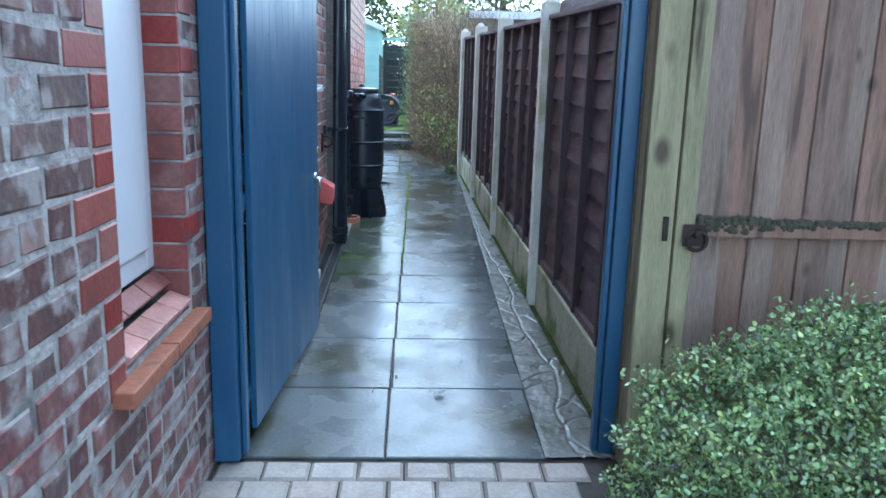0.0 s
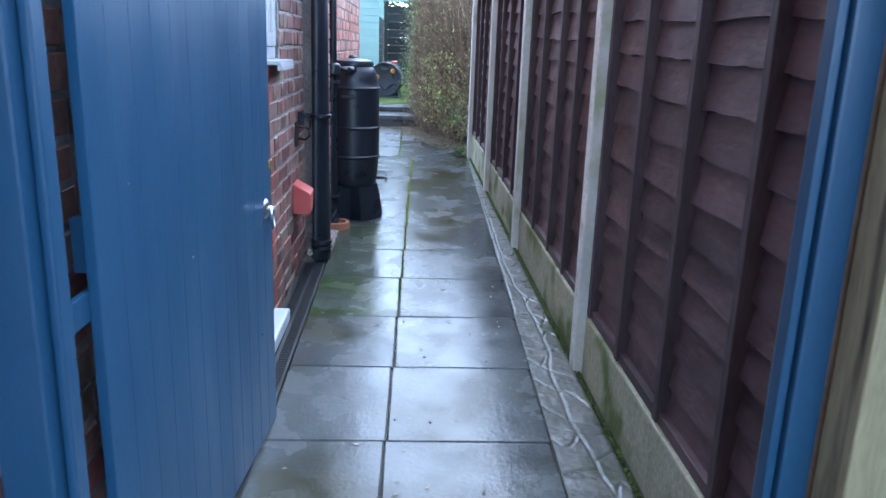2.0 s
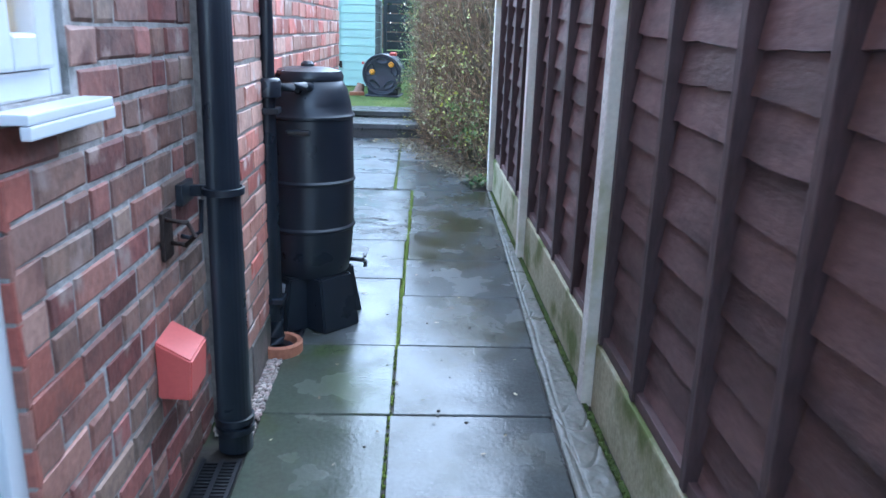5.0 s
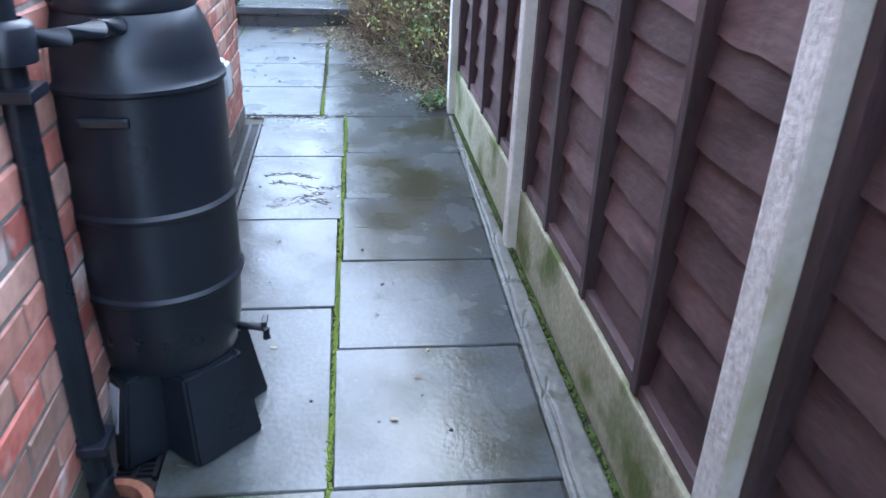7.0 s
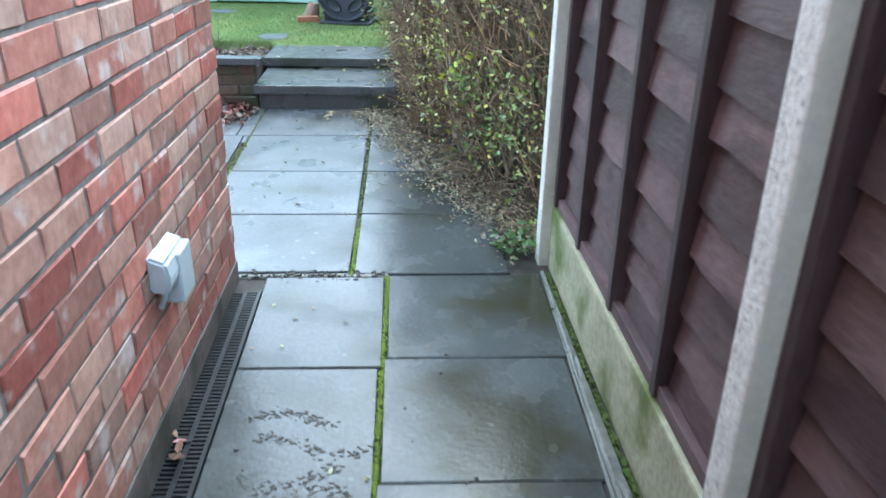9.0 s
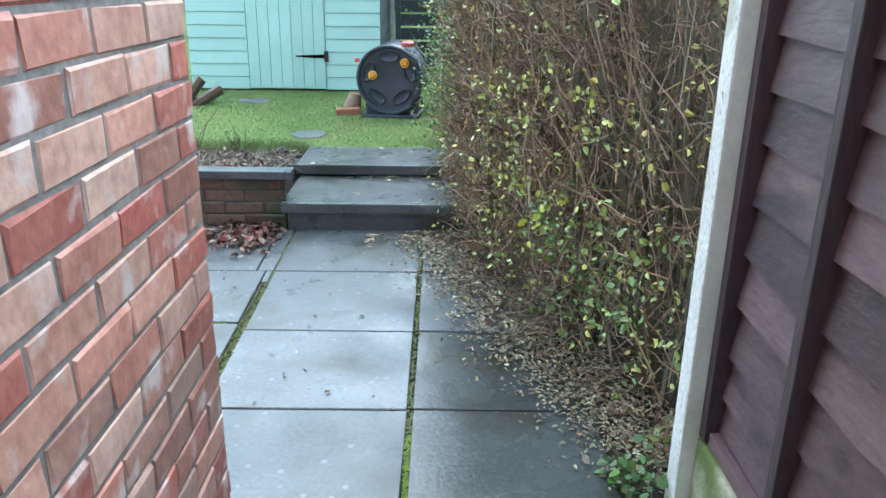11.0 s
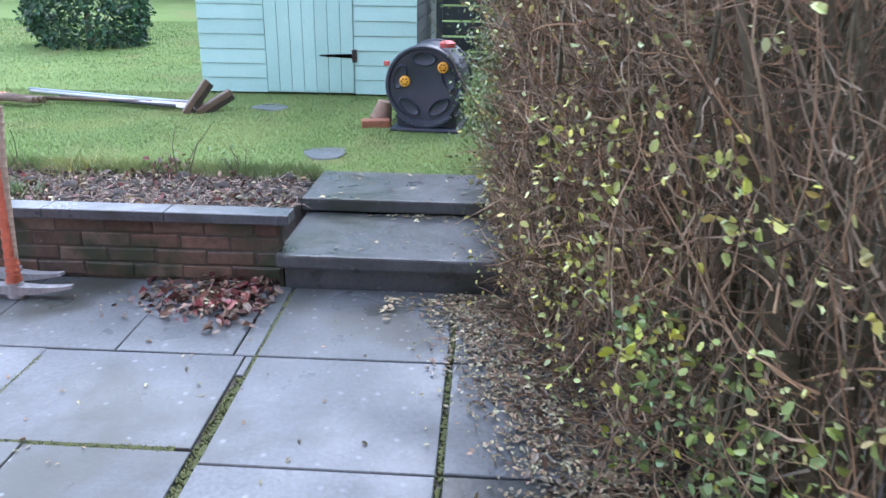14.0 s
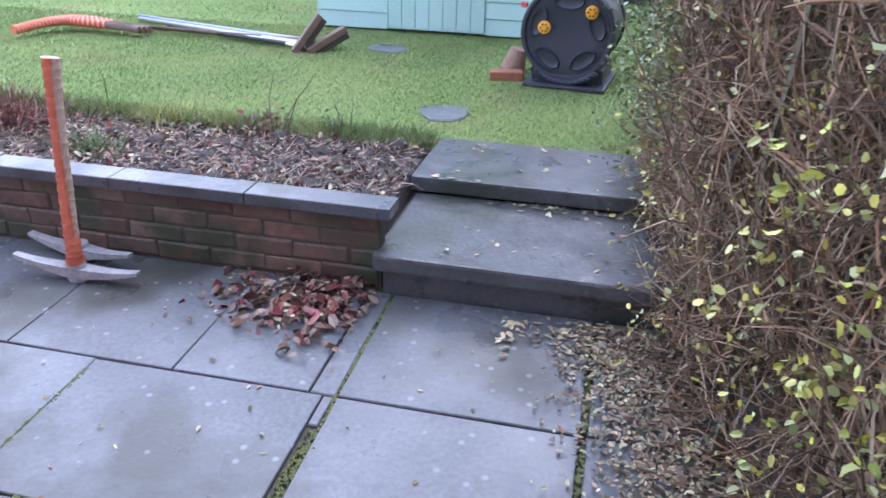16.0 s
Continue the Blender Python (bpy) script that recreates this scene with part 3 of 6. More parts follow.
# ---- gate and its frame ----
frame_l = thing("gate_post", "blue painted timber gate post against the brick wall", "gate post")
part("post", boxes((-0.692, -0.60, 2.60, 2.69, 0.01, 2.15), bevel=0.006), BLUE, frame_l)
part("stop_bead", boxes((-0.598, -0.58, 2.64, 2.69, 0.02, 2.15), bevel=0.005), BLUE, frame_l)
for z in (0.92, 0.18):
    part("hinge_plate", boxes((-0.605, -0.59, 2.692, 2.82, z, z + 0.06), bevel=0.004), BLUE, frame_l)
frame_r = thing("gate_post", "blue painted timber gate post beside the wooden fence", "gate post")
part("post", boxes((0.755, 0.815, 2.69, 2.79, 0.0, 2.15), bevel=0.006), BLUE, frame_r)
part("stop_bead", boxes((0.733, 0.752, 2.705, 2.745, 0.005, 2.15), bevel=0.004), BLUE, frame_r)
part("backing", boxes((0.818, 0.848, 2.70, 2.80, 0.0, 2.15), bevel=0.003), BROWN_WOOD, frame_r, "dark brown backing strip")

gate = thing("gate", "blue tongue and groove wooden gate standing open", "gate", pose(-0.582, 2.785, 0.058, 0, 0, -4.1))
GL, GH = 1.285, 1.97
nb = 12
for k in range(nb):
    w = GL / nb
    part("board", boxes((-0.01, 0.012, k * w + 0.0004, (k + 1) * w - 0.0004, 0, GH), bevel=0.0016), BLUE, gate)
for z in (0.18, 0.95, 1.72):
    part("ledge", boxes((-0.045, -0.011, 0.02, GL - 0.02, z, z + 0.11), bevel=0.004), BLUE, gate)
handle = part("ring_handle", ring((0.035, GL - 0.075, 0.80), (1, 0.2, 0.1), 0.036, 0.006), STEEL, gate, "round galvanised ring handle", smooth=True)
part("rose", lathe([(0, 0.012), (0.02, 0.012), (0.03, 0.006), (0.034, 0)], 20, m=pose(0.012, GL - 0.075, 0.83, 0, 90, 0)), STEEL, gate, smooth=True)
part("boss", lathe([(0, 0.03), (0.01, 0.03), (0.012, 0.0)], 12, m=pose(0.018, GL - 0.075, 0.83, 0, 90, 0)), STEEL, gate, smooth=True)
part("latch", boxes((-0.006, 0.018, GL - 0.022, GL + 0.008, 0.96, 0.99), bevel=0.004), BRASS, gate, "worn brass latch")
part("latch_plate", boxes((-0.006, 0.008, GL + 0.001, GL + 0.004, 0.93, 1.03)), RUST, gate)
for k, (yy, zz) in enumerate(((0.16, 1.1), (0.5, 0.85), (0.82, 0.62), (1.12, 0.4), (0.3, 1.5), (0.95, 1.35))):
    part("nail_head", lathe([(0, 0.003), (0.004, 0.002), (0.005, 0)], 8, m=pose(0.012, yy, zz, 0, 90, 0)), BLUE, gate)

# ---- wooden gate and its post beside the blue gate ----
wf = thing("wooden_gate", "weathered close board timber gate with a mossy rail", "gate")
GY = 2.62
k = 0
x = 1.013
while x < 3.2:
    w = 0.112 + 0.014 * math.sin(k * 2.3)
    t0 = GY + (0.013 if k % 2 else 0.0)
    bm = boxes((-w / 2, w / 2, -0.008, 0.008, 0.04, 1.92 + 0.006 * math.sin(k * 5.1)), bevel=0.003)
    bmesh.ops.transform(bm, matrix=pose(x + w / 2, t0 + 0.008, 0, 0, 0.12 * math.sin(k * 3.7), 0), verts=bm.verts)
    part("board", bm, PINE, wf)
    x += w - 0.014
    k += 1
part("stile", boxes((0.943, 1.011, GY - 0.03, GY + 0.03, 0.02, 1.95), bevel=0.005), GREEN_PINE, wf, "green treated closing stile")
part("rail", boxes((1.013, 3.2, GY - 0.048, GY - 0.004, 0.888, 0.942), bevel=0.007), PINE, wf)
bm = bmesh.new()
rr = random.Random(23)
for i in range(900):
    xx = rr.uniform(1.016, 3.19)
    thick = 0.8 + 0.9 * noise.noise((xx * 6.0, 0.3, 0)) + 0.4 * noise.noise((xx * 17.0, 2.3, 0))
    if thick < 0.12:
        continue
    s_ = rr.uniform(0.007, 0.016)
    if i % 3:
        lathe([(0, s_ * 1.4 * thick), (s_ * 0.7, s_ * thick), (s_, -0.006)], 6, bm, pose(xx, GY - 0.026 + rr.uniform(-0.022, 0.016), 0.942, 0, 0, rr.uniform(0, 90)))
    else:
        lathe([(0, s_ * 0.5), (s_ * 0.7, s_ * 0.35), (s_, -0.004)], 6, bm, pose(xx, GY - 0.048, 0.942 - 0.026 * rr.random() * thick, 90, 0, 0))
tagged(part("moss", bm, MOSSY_WOOD, wf, "dark moss along the rail"), kind="stuff")
part("latch_ring", ring((1.012, GY - 0.056, 0.877), (0.1, 1, 0), 0.034, 0.007), RUST, wf, "rusty ring latch", smooth=True)
part("latch_plate", boxes((0.963, 1.05, GY - 0.052, GY - 0.048, 0.857, 0.934), bevel=0.0015), RUST, wf)
part("latch_boss", lathe([(0, 0.02), (0.012, 0.018), (0.018, 0)], 12, m=pose(1.012, GY - 0.05, 0.903, 90, 0, 0)), RUST, wf, smooth=True)
wp = thing("fence_post", "green treated timber post beside the blue gate post", "fence post")
part("post", boxes((0.823, 0.933, GY - 0.032, GY + 0.07, -0.02, 1.98), bevel=0.005), GREEN_PINE, wp)
part("keeper", boxes((0.895, 0.914, GY - 0.04, GY - 0.0325, 0.872, 0.958), bevel=0.002), RUST, wp)

# ---- concrete fence ----
POSTS = [2.76, 4.565, 6.47, 8.255, 10.03]
BATTENS = ((0.2, 0.469, 0.742), (0.266, 0.49, 0.76), (0.243, 0.52, 0.793), (0.25, 0.51, 0.765))
post_bm = boxes((-0.004, 0.115, -0.042, 0.042, -0.2, 1.80), bevel=0.009)
first = thing("concrete_fence_post", "pale rough concrete fence post", "fence post", pose(fx(POSTS[1]), POSTS[1], gz(POSTS[1])), group="fence posts")
shaft = part("post", post_bm, POST, first)
shaft.data.materials.append(POST_SIDE)
for f in shaft.data.polygons:
    if abs(f.normal.y) > 0.9:
        f.material_index = 1
part("cap", lathe([(0, 1.835), (0.03, 1.83), (0.056, 1.802)], 4, m=pose(0.0475, 0, 0, 0, 0, 45)), POST, first)
for yy in POSTS[2:]:
    copy_thing(first, pose(fx(yy), yy, gz(yy)))
rng = random.Random(4)


def lap_board(y0, y1, z, h, xf, seed):
    """One waney-edged board: wavy lower edge, leaning out over the next."""
    n = 22
    vs, fs = [], []
    for i in range(n + 1):
        y = y0 + (y1 - y0) * i / n
        sh = SLOPE * (y - y0)
        w = 0.026 * noise.noise((y * 1.7, seed * 3.1, 0)) + 0.03 * noise.noise((seed * 7.7, 1.5, 4)) * (y - (y0 + y1) / 2) + 0.009 * noise.noise((y * 9, seed * 5.3, 2))
        out = 0.004 * noise.noise((y * 3, seed, 7))
        xb = xf - 0.019842 * (y - y0)
        vs += [(xb + 0.024, y, z + h + sh), (xb - 0.002 + out, y, z + w + sh), (xb + 0.015 + out, y, z + w - 0.003 + sh), (xb + 0.033, y, z + h + sh)]
    for i in range(n):
        a = 4 * i
        for k in range(4):
            fs.append((a + k, a + (k + 1) % 4, a + 4 + (k + 1) % 4, a + 4 + k))
    fs += [(0, 1, 2, 3), (4 * n + 3, 4 * n + 2, 4 * n + 1, 4 * n)]
    return vs, fs


for k, (pa, pb) in enumerate(zip(POSTS, POSTS[1:])):
    a, b = pa + 0.043, pb - 0.043
    zb = gz(a)
    sk = Matrix.Identity(4)
    sk[0][1], sk[2][1] = -0.01986, SLOPE

    def lay(*rows, bevel=0.0):
        bm = boxes(*rows, bevel=bevel)
        bmesh.ops.transform(bm, matrix=Matrix.Translation((fx(a), a, zb)) @ sk, verts=bm.verts)
        return bm
    gb = thing("gravel_board", "concrete gravel board green with algae under the fence panel", "gravel board", group="gravel boards")
    part("board", lay((0.036, 0.086, 0, b - a, -0.1, 0.255), bevel=0.01), GRAVEL, gb)
    pn = thing("timber_fence", "dark brown waney lap timber fence panel between concrete posts", "fence panel", group="fence panels")
    zz, i = 0.275, 0
    while zz < 1.66:
        h = 0.126 + rng.uniform(-0.016, 0.018)
        vs, fs = lap_board(a + 0.004, b - 0.004, zb + zz, h + 0.045, fx(a) + 0.074, k * 20 + i)
        ob = new("board", mesh("board", vs, fs, DARK_WOOD))
        ob.parent = pn
        zz += h
        i += 1
    L = b - a
    for u in (0.0, *BATTENS[k], 1.0):
        w = 0.036
        y = u * (L - w)
        part("batten", lay((0.04, 0.096, y, y + w, 0.262, 1.70), bevel=0.003), BATTEN, pn)
    part("bottom_rail", lay((0.05, 0.076, 0.043, L - 0.043, 0.258, 0.298), bevel=0.003), DARK_WOOD, pn)
    part("top_rail", lay((0.03, 0.106, 0, L, 1.702, 1.73), bevel=0.004), DARK_WOOD, pn, "pale weathered top rail")

# ---- things on the house wall ----
rb = thing("vent_cover", "red painted sloping vent cover on the brick wall", "vent cover")
bm = bmesh.new()
prof = [(XW, 0.485), (-0.567, 0.48), (-0.56, 0.603), (XW, 0.66)]
va = [bm.verts.new((x, 5.728, z)) for x, z in prof]
vb = [bm.verts.new((x, 5.885, z + 0.008)) for x, z in prof]
bm.faces.new(va), bm.faces.new(vb[::-1])
for i in range(4):
    bm.faces.new((va[i], va[(i + 1) % 4], vb[(i + 1) % 4], vb[i]))
bmesh.ops.bevel(bm, geom=bm.edges[:], offset=0.005, segments=2, affect="EDGES")
part("cover", bm, RED_PLASTIC, rb)

pipe = thing("soil_pipe", "large black plastic soil pipe with brackets on the brick wall", "drainpipe")
px_, py_ = -0.54, 6.09
part("pipe", tube([(px_, py_, gz(py_) + 0.005), (px_, py_, 5.9)], 0.058, 24), BLACK, pipe, smooth=True)
for z in (0.20, 0.235, 1.02):
    part("collar", lathe([(0.058, -0.012), (0.066, -0.01), (0.066, 0.01), (0.058, 0.012)], 24, m=pose(px_, py_, z)), BLACK, pipe, smooth=True)
part("bracket", boxes((XW, px_, py_ - 0.01, py_ + 0.01, 1.0, 1.035), (XW, XW + 0.02, py_ - 0.09, py_ + 0.03, 0.985, 1.05), bevel=0.003), BLACK, pipe)
part("overflow_tube", tube([(px_ - 0.055, py_ - 0.05, 1.0), (px_ - 0.06, py_ - 0.055, 0.9), (px_ - 0.09, py_ - 0.06, 0.88), (XW, py_ - 0.06, 0.885)], 0.008, 8), BLACK, pipe, smooth=True)
hook = thing("hose_hook", "bent black wire hose hook on the brick wall", "hook")
part("hook", tube([(XW + 0.01, 5.86, 0.98), (XW + 0.07, 5.87, 0.97), (XW + 0.09, 5.87, 0.93), (XW + 0.06, 5.88, 0.90), (XW + 0.01, 5.9, 0.9)], 0.008, 8), RUST, hook, smooth=True)
part("back_plate", boxes((XW, XW + 0.012, 5.84, 5.92, 0.86, 1.0), bevel=0.003), RUST, hook)
pipe2 = thing("rainwater_pipe", "black rainwater pipe with a diverter to the water butt", "drainpipe")
qx, qy = -0.545, 6.88
part("pipe", tube([(qx, qy, 0.27), (qx, qy, 2.6)], 0.035, 20), BLACK, pipe2, smooth=True)
part("shoe", tube([(qx, qy, 0.275), (qx + 0.004, qy - 0.01, 0.2), (qx + 0.01, qy - 0.03, 0.165)], 0.039, 16), BLACK, pipe2, smooth=True)
part("diverter", lathe([(0.036, 1.235), (0.052, 1.24), (0.054, 1.30), (0.048, 1.31), (0.036, 1.315)], 24, m=pose(qx, qy, 0)), BLACK, pipe2, smooth=True)
part("link_tube", tube([(qx + 0.03, qy + 0.02, 1.275), (qx + 0.09, qy + 0.05, 1.275), (qx + 0.125, qy + 0.13, 1.275), (qx + 0.14, qy + 0.2, 1.268), (qx + 0.14, qy + 0.26, 1.26)], 0.019, 12), BLACK, pipe2, smooth=True)
for z in (0.36, 1.17):
    part("bracket", boxes((XE, qx, qy - 0.012, qy + 0.012, z, z + 0.03), (qx - 0.045, qx + 0.045, qy - 0.045, qy + 0.045, z + 0.002, z + 0.026), bevel=0.004), BLACK, pipe2)
gully = thing("gully_pot", "round terracotta gully surround full of debris under the pipe", "gully")
gzq = gz(6.88)
part("rim", lathe([(0.07, 0.0), (0.075, 0.045), (0.09, 0.05), (0.1, 0.042), (0.1, -0.03)], 28, m=pose(qx + 0.02, qy - 0.02, gzq)), TERRACOTTA, gully, smooth=True)
part("grating", lathe([(0, 0.022), (0.06, 0.02), (0.072, 0.01)], 20, m=pose(qx + 0.02, qy - 0.02, gzq)), BLACK, gully)

chips = thing("gravel", "pale pink gravel chips round the gully under the pipes", "gravel", kind="stuff")
rr = random.Random(17)
bm = bmesh.new()
for k in range(420):
    y = rr.uniform(6.17, 6.86)
    x = rr.uniform(-0.655, -0.5) if y < 6.28 else rr.uniform(-0.555, -0.5)
    s_ = rr.uniform(0.004, 0.011)
    lathe([(0, s_ * 0.7), (s_ * 0.8, s_ * 0.45), (s_, -0.006)], 5, bm, pose(x, y, gz(y) - 0.002 + rr.uniform(0, 0.008), rr.uniform(-20, 20), 0, rr.uniform(0, 90)) @ Matrix.Diagonal((1.3, 0.9, 1, 1)))
part("chips", bm, surface("pale_gravel", (0.3, 0.22, 0.18), (0.5, 0.42, 0.37), 20, 0.6, 0.3, 60, vary=0.5, hue=0.02, island=True), chips)

# ---- water butt ----
bx, by = -0.437, 7.255
bz = gz(by)
butt = thing("water_butt", "black plastic water butt with ribs and tap on a stand", "water butt", pose(bx, by, bz))
part("barrel", lathe([(0, 0.24), (0.168, 0.24), (0.177, 0.252), (0.19, 0.32), (0.2, 0.458), (0.209, 0.465), (0.21, 0.473), (0.202, 0.482), (0.203, 0.674), (0.21, 0.681), (0.211, 0.689), (0.203, 0.698), (0.199, 0.965), (0.207, 0.972), (0.207, 0.981), (0.197, 0.992), (0.19, 1.035), (0.176, 1.09), (0.155, 1.13), (0.14, 1.145)], 56, m=Matrix.Diagonal((1.01, 1.0, 1, 1))), BLACK, butt, smooth=True)
part("lid", lathe([(0.158, 1.132), (0.16, 1.15), (0.15, 1.172), (0.1, 1.185), (0.03, 1.19), (0.03, 1.2), (0.018, 1.212), (0, 1.213)], 48), BLACK, butt, smooth=True)
tap = part("tap", tube([(0.18, -0.02, 0.3), (0.25, -0.035, 0.3)], 0.012, 12), BLACK, butt, smooth=True)
part("spout", tube([(0.245, -0.034, 0.302), (0.262, -0.04, 0.295), (0.262, -0.04, 0.268)], 0.011, 12), BLACK, tap, smooth=True)
part("lever", boxes((0.253, 0.267, -0.062, -0.018, 0.316, 0.33), bevel=0.003), BLACK, tap)
part("overflow_slot", boxes((-0.07, 0.035, -0.212, -0.196, 0.905, 0.93), bevel=0.007), BLACK, butt)
part("slot_opening", boxes((-0.06, 0.025, -0.2135, -0.2115, 0.911, 0.923)), MUD, butt)
part("hose_inlet", tube([(-0.02, -0.17, 1.105), (-0.02, -0.225, 1.115)], 0.024, 14), BLACK, butt, smooth=True)
for k in range(4):
    stand_bm = bmesh.new()
    ang = math.pi / 4 + k * math.pi / 2
    m = pose(0, 0, 0, 0, 0, math.degrees(ang))
    vs = []
    for r0, r1, hw, z in ((0.09, 0.235, 0.118, -0.005), (0.09, 0.188, 0.1, 0.248)):
        vs += [stand_bm.verts.new(m @ Vector(p)) for p in ((r0, -hw, z), (r1, -hw * 0.9, z), (r1, hw * 0.9, z), (r0, hw, z))]
    for f in ((3, 2, 1, 0), (4, 5, 6, 7), (0, 1, 5, 4), (1, 2, 6, 5), (2, 3, 7, 6), (3, 0, 4, 7)):
        stand_bm.faces.new([vs[i] for i in f])
    bmesh.ops.bevel(stand_bm, geom=stand_bm.edges[:], offset=0.008, segments=2, affect="EDGES")
    part("stand_leg", stand_bm, BLACK, butt, "black moulded flared stand leg")
part("label_sticker", boxes((0.0, 0.002, -0.045, 0.045, -0.065, 0.065)), UPVC, butt, "white paper sticker").matrix_local = pose(0, 0, 0, 0, 0, 225) @ pose(0.2075, 0.02, 0.155, 0, -10.5, 0)

# ---- socket box ----
sb = thing("outdoor_socket_box", "pale grey plastic outdoor box on the extension wall", "socket box")
bm = bmesh.new()
prof = [(XE, 0.668), (-0.513, 0.664), (-0.502, 0.7), (-0.512, 0.752), (XE, 0.772)]
va = [bm.verts.new((x, 8.905, z)) for x, z in prof]
vb = [bm.verts.new((x, 9.09, z)) for x, z in prof]
bm.faces.new(va), bm.faces.new(vb[::-1])
for i in range(5):
    bm.faces.new((va[i], va[(i + 1) % 5], vb[(i + 1) % 5], vb[i]))
bmesh.ops.bevel(bm, geom=bm.edges[:], offset=0.008, segments=2, affect="EDGES")
part("cover", bm, GREY_PLASTIC, sb)
part("flap", boxes((-0.552, -0.498, 8.985, 9.096, 0.6, 0.745), bevel=0.008), GREY_PLASTIC, sb, "pale grey hinged socket flap")
part("cable", tube([(-0.54, 8.955, 0.668), (-0.542, 8.957, 0.63), (-0.556, 8.96, 0.6)], 0.008, 8), GREY_PLASTIC, sb, smooth=True)


# ---- drain channels ----
def channel(y0, y1, x0, x1, label):
    th = thing("drain_channel", label, "drain")
    zc = gz(y0)
    sk = Matrix.Identity(4)
    sk[2][1] = SLOPE
    m = Matrix.Translation((0, y0, zc)) @ sk
    bm = boxes((x0, x0 + 0.012, 0, y1 - y0, -0.05, 0.003), (x1 - 0.012, x1, 0, y1 - y0, -0.05, 0.003), (x0, x1, 0, y1 - y0, -0.06, -0.045))
    bmesh.ops.transform(bm, matrix=m, verts=bm.verts)
    part("trough", bm, GRATE, th)
    vs, fs = [], []

    def add(a, b, c, d, e, f):
        n = len(vs)
        for v in ((a, c, e), (b, c, e), (b, d, e), (a, d, e), (a, c, f), (b, c, f), (b, d, f), (a, d, f)):
            vs.append(tuple(m @ Vector(v)))
        fs.extend([tuple(n + i for i in q) for q in ((4, 5, 6, 7), (0, 1, 5, 4), (1, 2, 6, 5), (2, 3, 7, 6), (3, 0, 4, 7))])
    mid = (x0 + x1) / 2
    add(mid - 0.007, mid + 0.007, 0, y1 - y0, -0.02, -0.001)
    yy = 0.004
    while yy < y1 - y0 - 0.01:
        add(x0 + 0.012, mid - 0.007, yy, yy + 0.008, -0.02, -0.002)
        add(mid + 0.007, x1 - 0.012, yy + 0.008, yy + 0.016, -0.02, -0.002)
        yy += 0.018
    ob = new("grating", mesh("grating", vs, fs, GRATE))
    ob.parent = th
    tagged(ob, kind="stuff")


channel(3.4, 6.02, -0.638, -0.505, "black plastic drain channel along the old house wall")
channel(7.0, 9.76, -0.572, -0.452, "black plastic drain channel along the extension wall")

# ---- steps and garden wall ----
steps = thing("garden_steps", "two dark stone slab steps rising to the lawn", "steps", kind="structure")
part("riser", boxes((-0.885, 0.25, 12.305, 12.95, 0.25, 0.42), bevel=0.01), STEP, steps)
part("tread", boxes((-0.912, 0.26, 12.265, 12.93, 0.422, 0.486), bevel=0.012), STEP, steps)
part("riser", boxes((-0.90, 0.25, 12.935, 13.38, 0.40, 0.494), bevel=0.006), STEP, steps)
part("tread", boxes((-0.935, 0.26, 12.87, 13.42, 0.496, 0.562), bevel=0.01), STEP, steps)
gw = thing("wall_garden", "low dark brick retaining wall with stone coping", "wall", kind="structure")
part("core", boxes((-6.0, -0.90, 12.336, 12.395, 0.2, 0.611)), MOSSY_MORTAR, gw)
cx = -0.85
rng = random.Random(9)
while cx > -5.6:
    w = 0.545
    bm = boxes((cx - w + 0.003, cx, 12.285, 12.405, 0.0, 0.046), bevel=0.006)
    bmesh.ops.transform(bm, matrix=Matrix.Translation((0, 0, 0.612 + rng.uniform(-0.002, 0.002))), verts=bm.verts)
    part("coping_stone", bm, COPING, gw)
    cx -= w

# ---- shed ----
sy, sx0, sx1 = 15.6, -2.42, -0.61
sz = lawn_z(sy)
shed = thing("garden_shed", "mint green painted timber shed with a white barge board", "shed")
eave, apex = 1.83, 2.2
part("body", boxes((sx0 + 0.02, sx1 - 0.02, sy + 0.03, sy + 2.3, sz + 0.02, sz + eave)), MINT, shed)
bm = bmesh.new()
xm = (sx0 + sx1) / 2
va = [bm.verts.new((x, sy + 0.02, z)) for x, z in ((sx0 + 0.02, sz + eave), (sx1 - 0.02, sz + eave), (xm, sz + apex))]
vb = [bm.verts.new((v.co.x, sy + 2.3, v.co.z)) for v in va]
bm.faces.new(va), bm.faces.new(vb)
for i in range(3):
    bm.faces.new((va[i], va[(i + 1) % 3], vb[(i + 1) % 3], vb[i]))
part("gable", bm, MINT, shed)
dx0, dx1 = -1.86, -1.13
for xa, xb in ((sx0, dx0 - 0.006), (dx1 + 0.006, sx1)):
    z = 0.02
    while z < eave - 0.05:
        bm = bmesh.new()
        vs = [bm.verts.new(p) for p in ((xa, sy + 0.004, sz + z), (xb, sy + 0.004, sz + z), (xb, sy + 0.012, sz + z + 0.112), (xa, sy + 0.012, sz + z + 0.112),
                                        (xa, sy + 0.028, sz + z), (xb, sy + 0.028, sz + z), (xb, sy + 0.028, sz + z + 0.112), (xa, sy + 0.028, sz + z + 0.112))]
        for f in ((0, 1, 2, 3), (4, 5, 6, 7), (0, 1, 5, 4), (2, 3, 7, 6), (0, 3, 7, 4), (1, 2, 6, 5)):
            bm.faces.new([vs[i] for i in f])
        part("cladding_board", bm, MINT, shed)
        z += 0.118
sdoor = part("door", boxes((dx0, dx1, sy + 0.012, sy + 0.028, sz + 0.03, sz + 1.78)), MINT, shed)
